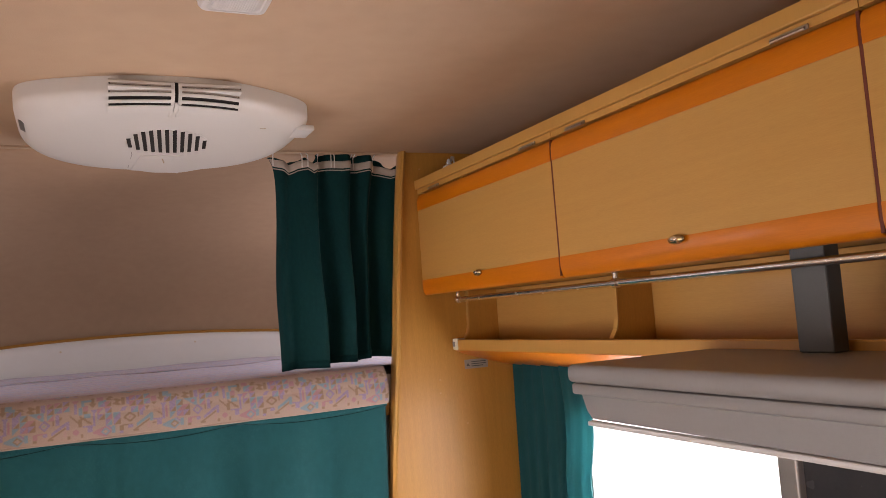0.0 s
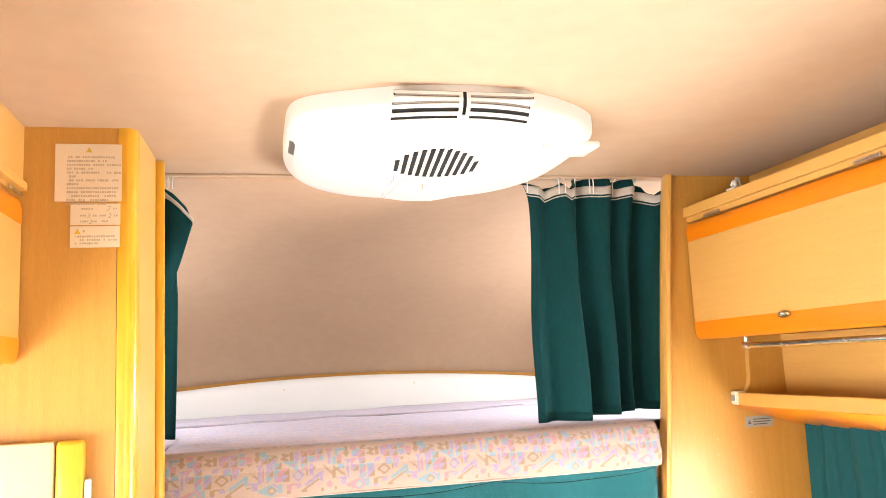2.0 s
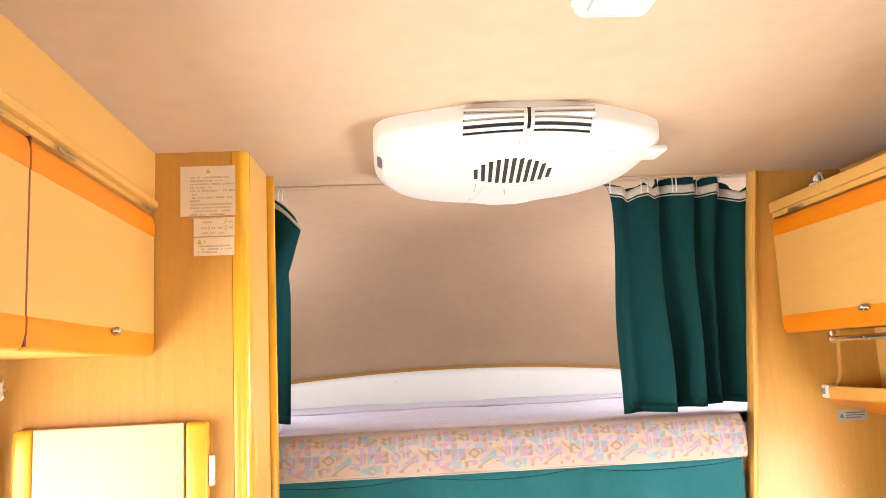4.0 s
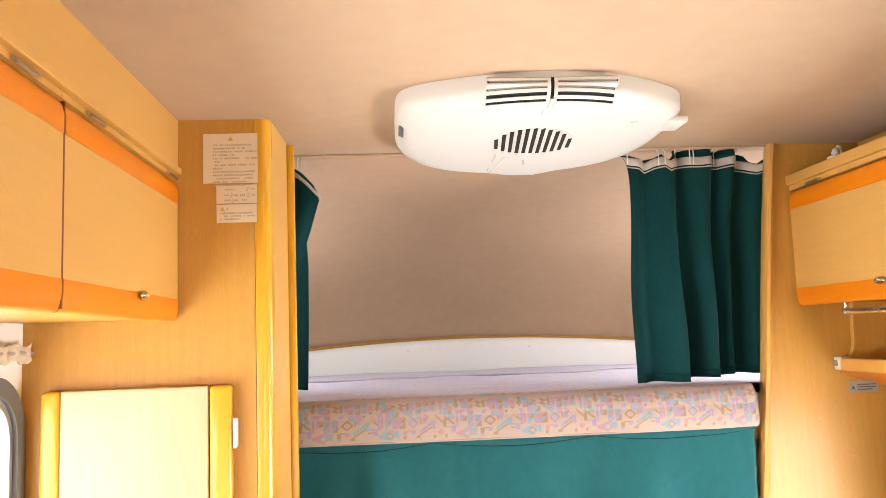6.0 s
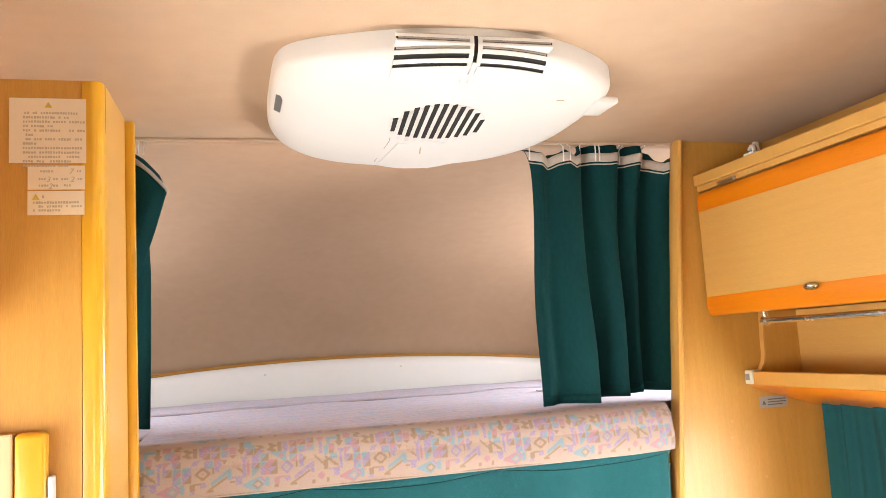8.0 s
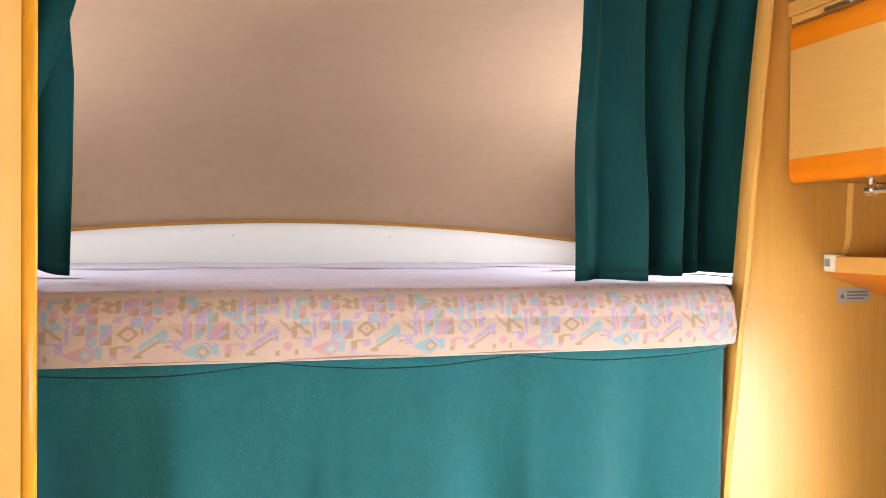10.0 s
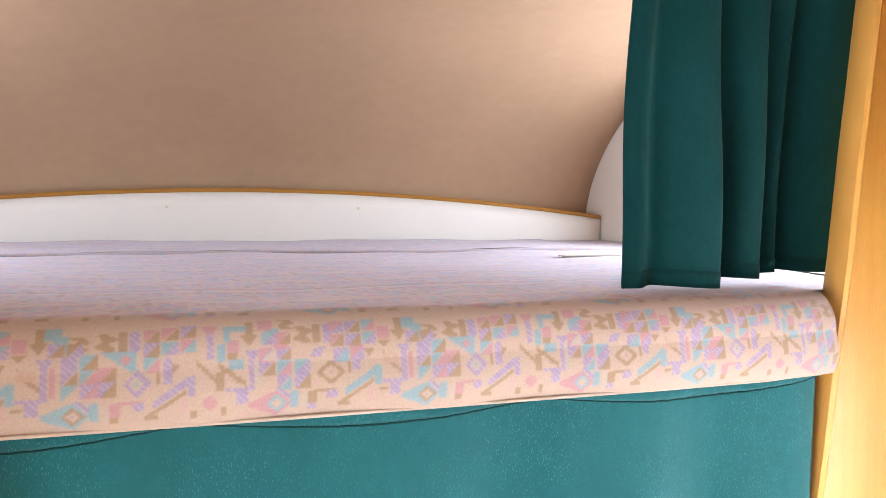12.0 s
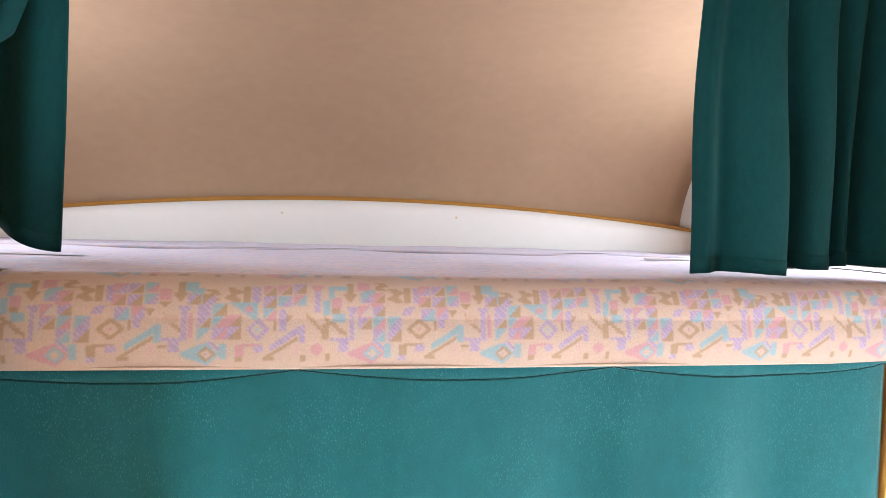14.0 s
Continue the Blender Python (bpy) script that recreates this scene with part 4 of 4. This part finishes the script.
# ---- mattress with a woven geometric pattern ----
CREAM, TAN, PINK, LILAC, BLUE = (0.385, 0.288, 0.230), (0.270, 0.188, 0.118), (0.365, 0.200, 0.215), (0.235, 0.185, 0.310), (0.195, 0.285, 0.325)
PALE = (0.36, 0.30, 0.25)
TW, TH, CELL = 0.342, 0.106, 0.0016
NX, NZ = round(TW / CELL), round(TH / CELL)


def weave_tile():
    """One repeat of the upholstery: diamonds, bars, split squares and ragged strokes on cream."""
    gx, gz = np.meshgrid((np.arange(NX) + 0.5) / NX * TW * 1000, (np.arange(NZ) + 0.5) / NZ * TH * 1000)
    img = np.zeros((NZ, NX, 3))
    img[:] = CREAM

    def wrap(cx):
        return (gx - cx + TW * 500) % (TW * 1000) - TW * 500

    def put(mask, c):
        img[mask] = c

    def bar(cx, cz, w, h, c, slant=0.0):
        put((abs(wrap(cx) - slant * (gz - cz)) < w * 0.58) & (abs(gz - cz) < h * 0.53), c)

    def slash(x0, z0, x1, z1, t, c):
        """A slanting stroke of upright thickness t."""
        u = (wrap((x0 + x1) / 2) + (x1 - x0) / 2) / (x1 - x0)
        put((u >= 0) & (u <= 1) & (abs(gz - (z0 + (z1 - z0) * u)) < t / 2), c)

    def poly(pts, c):
        """A convex outline, in order against the clock."""
        inside = np.ones_like(gx, dtype=bool)
        mx = sum(p[0] for p in pts) / len(pts)
        w = wrap(mx) + mx
        for (x0, z0), (x1, z1) in zip(pts, pts[1:] + pts[:1]):
            inside &= (x1 - x0) * (gz - z0) - (z1 - z0) * (w - x0) >= 0
        put(inside, c)

    def square(cx, cz, a, b, s=15):
        inside = (abs(wrap(cx)) < s / 2) & (abs(gz - cz) < s / 2 * 0.92)
        put(inside & (wrap(cx) <= gz - cz), a), put(inside & (wrap(cx) > gz - cz + 0.8), b)

    def lozenge(cx, cz, rx, rz, *cols):
        d = abs(wrap(cx)) / rx + abs(gz - cz) / rz
        for k, c in enumerate(cols):
            put(d < 1 - 0.42 * k, c)

    def zigzag(cx, cz, w, h, c, n=4):
        """A ragged brush stroke."""
        v = (gz - cz) / h
        e = 0.5 * w * (0.45 + 0.55 * abs(((gz - cz + 50) * n / h) % 2 - 1))
        put((abs(v) < 0.5) & (abs(wrap(cx) - 0.2 * w * np.sin(v * 9)) < e), c)

    def stairs(x0, z0, x1, z1, t, c):
        """A slanting stroke with a stepped outline."""
        u = (wrap((x0 + x1) / 2) + (x1 - x0) / 2) / (x1 - x0)
        put((u >= 0) & (u <= 1) & (abs(gz - (z0 + (z1 - z0) * np.round(u * 7) / 7)) < t / 2), c)

    for o, main, core, stroke, fish in ((0, TAN, PINK, BLUE, TAN), (157, LILAC, BLUE, LILAC, BLUE)):
        # the large diamond, its double slanting stroke and the stepped stroke beyond
        lozenge(o, 45, 16 - 3 * (o > 0), 12.5, main, CREAM if o == 0 else PALE, core)
        slash(o + 14, 24, o + 49, 47, 8, stroke), bar(o + 49, 40, 6, 18, stroke)
        slash(o + 9, 13, o + 45, 36, 4.5, TAN), bar(o + 12, 12, 11, 4, TAN)
        bar(o + 42, 22, 5.5, 14, (0.40, 0.27, 0.24))
        bar(o + 19, 49, 3, 11, TAN)
        stairs(o + 54, 61, o + 75, 41, 5, TAN)
        # hooks at the foot
        bar(o - 7, 27, 19, 3.5, TAN if o == 0 else PINK), bar(o - 19, 21, 8, 11, TAN if o == 0 else PINK), bar(o + 1, 23, 9, 7, LILAC)
        bar(o - 20, 11, 7, 6, LILAC if o == 0 else TAN)
        # the tall upright pair with a funnel top
        x = o + (77 if o == 0 else 106)
        bar(x, 50, 5, 34, LILAC), bar(x + 7, 49, 5, 26, PINK if o == 0 else PALE)
        poly([(x - 2, 62), (x + 3, 62), (x + 8, 71), (x - 7, 71)], LILAC)
        # angle hook before the fish
        x = o + (62 if o == 0 else 92)
        bar(x, 34, 19, 4, LILAC), bar(x + 5, 27, 9.5, 15, LILAC), bar(x - 8, 26, 9, 3.5, TAN if o == 0 else CREAM)
        # fish: a tail running into a diamond
        x = o + (101 if o == 0 else 130)
        poly([(x - 28, 15), (x - 2, 5), (x - 2, 30), (x - 28, 19)], BLUE if o == 0 else PINK)
        lozenge(x, 17, 15, 13.5, BLUE if o == 0 else PINK)
        slash(x + 1, 32, x + 17, 20, 5, LILAC)
        lozenge(x, 17, 10.5, 9.5, fish, CREAM, LILAC if o == 0 else CREAM)
        bar(x + 18, 20, 6.5, 18, BLUE), bar(x + 28, 18, 4, 15, PALE)
        # upper rows: ragged strokes, upright bars, an arrow
        bar(o - 13, 86, 7, 20, TAN), bar(o - 2, 86, 7, 20, LILAC)
        zigzag(o - 27, 85, 17, 18, TAN)
        zigzag(o - 50 + 6 * (o == 0), 84 + 14 * (o == 0), 15, 14, TAN, 5)
        x = o + (72 if o == 0 else 104)
        bar(x, 94, 7, 18, TAN), poly([(x - 1, 76), (x + 1, 76), (x + 9, 87), (x - 9, 87)], TAN)
        bar(o - 66 + 8 * (o == 0), 84, 12, 16, BLUE)
    # fields of split squares
    square(-47, 65, LILAC, TAN), square(-64, 52, LILAC, TAN), square(-47, 52, BLUE, PINK), square(-29, 52, BLUE, LILAC), square(-47, 38, LILAC, BLUE), square(-29, 38, LILAC, TAN), square(-64, 65, LILAC, PINK)
    square(11, 62, LILAC, BLUE), square(28, 63, PINK, LILAC), bar(26, 53, 7, 12, LILAC), bar(-13, 66, 9, 9, LILAC, 0.6), poly([(40, 58), (46, 68), (35, 68)], TAN)
    bar(62, 56, 13, 9, (0.37, 0.26, 0.20))
    square(7, 77, PINK, TAN), square(24, 77, LILAC, TAN), square(41, 79, BLUE, LILAC), square(7, 92, PINK, LILAC), square(24, 92, LILAC, TAN), square(41, 94, BLUE, PINK), bar(56, 84, 10, 14, PINK), poly([(56, 68), (62, 75), (50, 75)], TAN)
    bar(-50, 77, 13, 12, PINK), bar(84, 96, 13, 14, BLUE)
    square(98, 66, LILAC, LILAC), square(115, 67, BLUE, TAN), square(98, 52, LILAC, TAN), square(115, 53, BLUE, PINK), square(131, 54, PINK, TAN), square(98, 39, BLUE, CREAM), square(115, 40, LILAC, PINK), square(131, 41, LILAC, TAN), square(87, 79, LILAC, TAN), square(103, 79, TAN, LILAC)
    poly([(125, 75), (152, 56), (157, 56), (156, 75)], BLUE), lozenge(147, 68, 5.5, 5.5, PINK)
    # beyond the second diamond
    square(170, 62, BLUE, PINK), bar(185, 55, 7, 22, LILAC), poly([(188, 52), (196, 60), (189, 62)], TAN)
    square(170, 76, LILAC, TAN), square(187, 77, BLUE, LILAC), square(204, 79, PINK, BLUE), square(170, 91, PINK, TAN), square(187, 92, PINK, TAN), square(204, 94, LILAC, TAN)
    bar(224, 80, 6, 30, LILAC), poly([(221, 90), (226, 90), (232, 99), (216, 99)], PINK), bar(234, 70, 6.5, 16, BLUE), bar(245, 75, 10, 14, PINK), bar(245, 66, 8, 5, TAN)
    stairs(231, 58, 258, 38, 6, TAN), bar(233, 42, 7, 17, TAN), lozenge(223, 22, 8, 8, PINK), bar(223, 22, 9, 9, PINK), bar(249, 58, 12, 10, BLUE)
    bar(208, 12, 6, 7, TAN), bar(236, 13, 5, 8, TAN), bar(248, 94, 20, 6, BLUE), bar(240, 88, 6, 16, BLUE), bar(277, 98, 13, 12, PINK), square(280, 82, BLUE, LILAC), square(295, 82, PINK, TAN)
    square(278, 66, PINK, PALE)
    hatch = ((gx + gz) % 6 < 2.6) & (abs(img - np.array(LILAC)).sum(-1) < 0.01)
    img[hatch] = (0.33, 0.275, 0.345)
    for axis in (0, 1):
        img = (6 * img + np.roll(img, 1, axis) + np.roll(img, -1, axis)) / 8
    return img


def mattress_profile(sz):
    """Front of the mattress in side view: distance along the cloth to (y, z)."""
    z0, z1, r, y0 = 1.258, 1.362, 0.048, 1.914
    flat = z1 - z0 - r
    if sz < flat:
        return y0 + 0.004 - 0.006 * math.sin(math.pi * sz / flat), z0 + sz
    a = (sz - flat) / r
    if a < math.pi / 2:
        return y0 + r - r * math.cos(a) + 0.004 * math.cos(a), z1 - r + r * math.sin(a)
    return y0 + r + (sz - flat - r * math.pi / 2), z1


def mattress_cloth(x0, x1, length, name, parent):
    nx, ns = round((x1 - x0) / CELL), round(length / CELL)
    prof = [mattress_profile(j * CELL) for j in range(ns + 1)]
    co = np.zeros((ns + 1, nx + 1, 3))
    xs = x0 + (x1 - x0) * np.arange(nx + 1) / nx
    for j, (y, z) in enumerate(prof):
        on_top = min(1.0, max(0.0, (y - 1.93) / 0.15))
        co[j, :, 0] = xs
        edge = np.clip((xs - 0.55) / 0.2, 0, 1) ** 2
        co[j, :, 1] = y + 0.030 * edge * (1 - on_top) + 0.0025 * np.sin(xs * 23 + 1) * (1 - on_top)
        wave = 0.0015 * np.sin(xs * 9 + y * 5) + 0.001 * np.sin(xs * 21 - y * 13) 
        for seam in (2.16,):
            wave = wave - 0.0007 * math.exp(-((y - seam) / 0.008) ** 2)
        co[j, :, 2] = z + wave * on_top
    tile = weave_tile()
    jj, ii = np.arange(ns + 1) % NZ, (np.arange(nx + 1) + round((x0 - 0.047) / CELL)) % NX
    shift = (np.arange(ns + 1) // NZ) * 61
    col = np.ones((ns + 1, nx + 1, 4))
    for j in range(ns + 1):
        col[j, :, :3] = tile[jj[j], (ii + shift[j]) % NX]
    idx = np.arange((ns + 1) * (nx + 1)).reshape(ns + 1, nx + 1)
    quads = np.stack([idx[:-1, :-1], idx[:-1, 1:], idx[1:, 1:], idx[1:, :-1]], -1).reshape(-1, 4)
    me = bpy.data.meshes.new(name)
    me.vertices.add(len(co.reshape(-1, 3)))
    me.vertices.foreach_set("co", co.ravel())
    me.loops.add(quads.size)
    me.loops.foreach_set("vertex_index", quads.ravel())
    me.polygons.add(len(quads))
    me.polygons.foreach_set("loop_start", np.arange(len(quads)) * 4)
    me.update()
    me.validate()
    at = me.attributes.new("weave", "FLOAT_COLOR", "POINT")
    at.data.foreach_set("color", col.reshape(-1, 4).ravel())
    me.materials.append(m_fabric)
    me.shade_smooth()
    ob = new(name, me)
    ob.parent = parent
    ob.matrix_parent_inverse = parent.matrix_world.inverted()
    return ob


mt = thing("mattress", (0.15, 2.6, 1.254), "thin foam mattress in pastel geometric upholstery on the alcove bed", "mattress")
mattress_cloth(-0.418, 0.720, 0.544, "front_cover", mt)
part("core", boxed(-0.416, 0.716, 1.958, 2.36, 1.254, 1.335), m_tape, mt)
part("piping", tube(bmesh.new(), [(-0.418, 1.919, 1.2585), (0.0, 1.917, 1.2575), (0.45, 1.918, 1.258), (0.60, 1.923, 1.258), (0.68, 1.937, 1.258), (0.718, 1.944, 1.258)], 0.0020, 8), m_pipe, mt, "thin piping in pale upholstery cloth", 60)
mt2 = thing("mattress_pad", (0.12, 2.9, 1.254), "wide flat mattress pad in pastel upholstery reaching the alcove walls", "mattress")


def pad_cloth(x0, x1, y0, y1, ztop, name, parent, cell=0.005, seams=(), seed=0):
    """A flat cushion top with rounded edges in the same upholstery."""
    nx, ny = round((x1 - x0) / cell), round((y1 - y0) / cell)
    xs, ys = np.linspace(x0, x1, nx + 1), np.linspace(y0, y1, ny + 1)
    X, Y = np.meshgrid(xs, ys)
    edge = np.minimum(np.minimum(X - x0, x1 - X), np.minimum(Y - y0, y1 - Y))
    Z = ztop - 0.0003 * np.clip(1 - edge / 0.012, 0, 1) ** 2 + 0.0015 * np.sin(X * 9 + Y * 5) + 0.001 * np.sin(X * 21 - Y * 13)
    for seam in seams:
        Z = Z - 0.008 * np.exp(-((Y - seam - 0.001 * np.sin(X * 17)) / 0.009) ** 2)
    co = np.stack([X, Y, Z], -1)
    tile = weave_tile()
    k = cell / CELL
    col = np.ones((ny + 1, nx + 1, 4))
    for j in range(ny + 1):
        q = int(j * k)
        col[j, :, :3] = tile[q % NZ, ((np.arange(nx + 1) * k).astype(int) + (q // NZ) * 61 + 17 * seed) % NX]
    idx = np.arange((ny + 1) * (nx + 1)).reshape(ny + 1, nx + 1)
    quads = np.stack([idx[:-1, :-1], idx[:-1, 1:], idx[1:, 1:], idx[1:, :-1]], -1).reshape(-1, 4)
    me = bpy.data.meshes.new(name)
    me.from_pydata(co.reshape(-1, 3).tolist(), [], quads.tolist())
    me.attributes.new("weave", "FLOAT_COLOR", "POINT").data.foreach_set("color", col.ravel())
    me.materials.append(m_fabric)
    me.shade_smooth()
    ob = new(name, me)
    ob.parent = parent
    ob.matrix_parent_inverse = parent.matrix_world.inverted()
    return ob


def front_roll(x0, x1, y, ztop, h, parent):
    """The rounded front edge of a cushion that stands a little higher than its neighbour."""
    def f(u, v):
        a = v * math.pi / 2
        return (x0 + (x1 - x0) * u, y - 0.034 * math.sin(a) + 0.0008 * math.sin(40 * u), ztop - h * (1 - math.cos(a)) + 0.0012 * math.sin(x0 * 9 + u * 17))
    ob = sheet("front_edge", f, 400, 6, m_fabric, parent)
    tile = weave_tile()
    col = np.ones((7, 401, 4))
    for j in range(7):
        col[j, :, :3] = tile[20 + j * 5, (np.arange(401) * 3) % NX]
    ob.data.attributes.new("weave", "FLOAT_COLOR", "POINT").data.foreach_set("color", col.ravel())


pad_cloth(AXL + 0.004, AXR - 0.20, 2.366, 2.863, 1.3616, "cover", mt2, 0.004)
part("core", boxed(AXL + 0.006, AXR - 0.202, 2.375, 2.856, 1.254, 1.336), m_tape, mt2)
part("zip_flap", boxed(0.665, 0.80, 2.605, 2.632, 1.3636, 1.3660, bevel=0.0010), m_tape, mt2, "pale folded zip flap at the seam")
mt6 = thing("back_cushion", (0.12, 3.05, 1.254), "flat rear cushion in pastel upholstery against the white board", "cushion")
pad_cloth(AXL + 0.004, AXR - 0.20, 2.861, 3.285, 1.3655, "cover", mt6, 0.004, (), 2)
part("core", boxed(AXL + 0.006, AXR - 0.202, 2.868, 3.268, 1.254, 1.336), m_tape, mt6)
front_roll(AXL + 0.004, AXR - 0.20, 2.861, 1.3655, 0.0065, mt6)
mt3 = thing("side_cushion", (1.03, 2.65, 1.254), "narrow flat side cushion in pastel upholstery by the alcove window", "cushion")
pad_cloth(AXR - 0.198, AXR - 0.004, 2.06, 3.268, 1.362, "cover", mt3, 0.004, (), 3)
part("core", boxed(AXR - 0.196, AXR - 0.006, 2.062, 3.262, 1.254, 1.332), m_tape, mt3)
mt4 = thing("side_cushion", (0.86, 2.15, 1.254), "small flat corner cushion in pastel upholstery behind the bulkhead", "cushion")
pad_cloth(0.722, AXR - 0.202, 2.008, 2.368, 1.360, "cover", mt4, 0.004, (), 5)
part("core", boxed(0.724, AXR - 0.204, 2.012, 2.366, 1.254, 1.332), m_tape, mt4)
mt5 = thing("side_cushion", (-0.65, 2.15, 1.254), "small flat corner cushion in pastel upholstery behind the tall cabinet", "cushion")
pad_cloth(AXL + 0.004, -0.424, 2.02, 2.368, 1.360, "cover", mt5, 0.004, (), 7)
part("core", boxed(AXL + 0.006, -0.426, 2.022, 2.366, 1.254, 1.332), m_tape, mt5)

# lace curtain rod end by the side window
rod = thing("lace_curtain", (-0.90, 1.5, 1.49), "gathered beige lace valance on a thin rod by the window", "curtain")
part("rod", tube(bmesh.new(), [(-0.905, 1.640, 1.503), (-0.905, -0.4, 1.503)], 0.004, 8), m_alu, rod)


def lace(u, v):
    y = 1.628 - 2.0 * u
    return (-0.905 + 0.012 * math.sin(u * 260) * (0.4 + 0.6 * abs(v - 0.5)), y, 1.519 - 0.034 * v + 0.004 * math.sin(u * 410))


sheet("lace", lace, 400, 6, m_lace, rod, thick=0.0015)
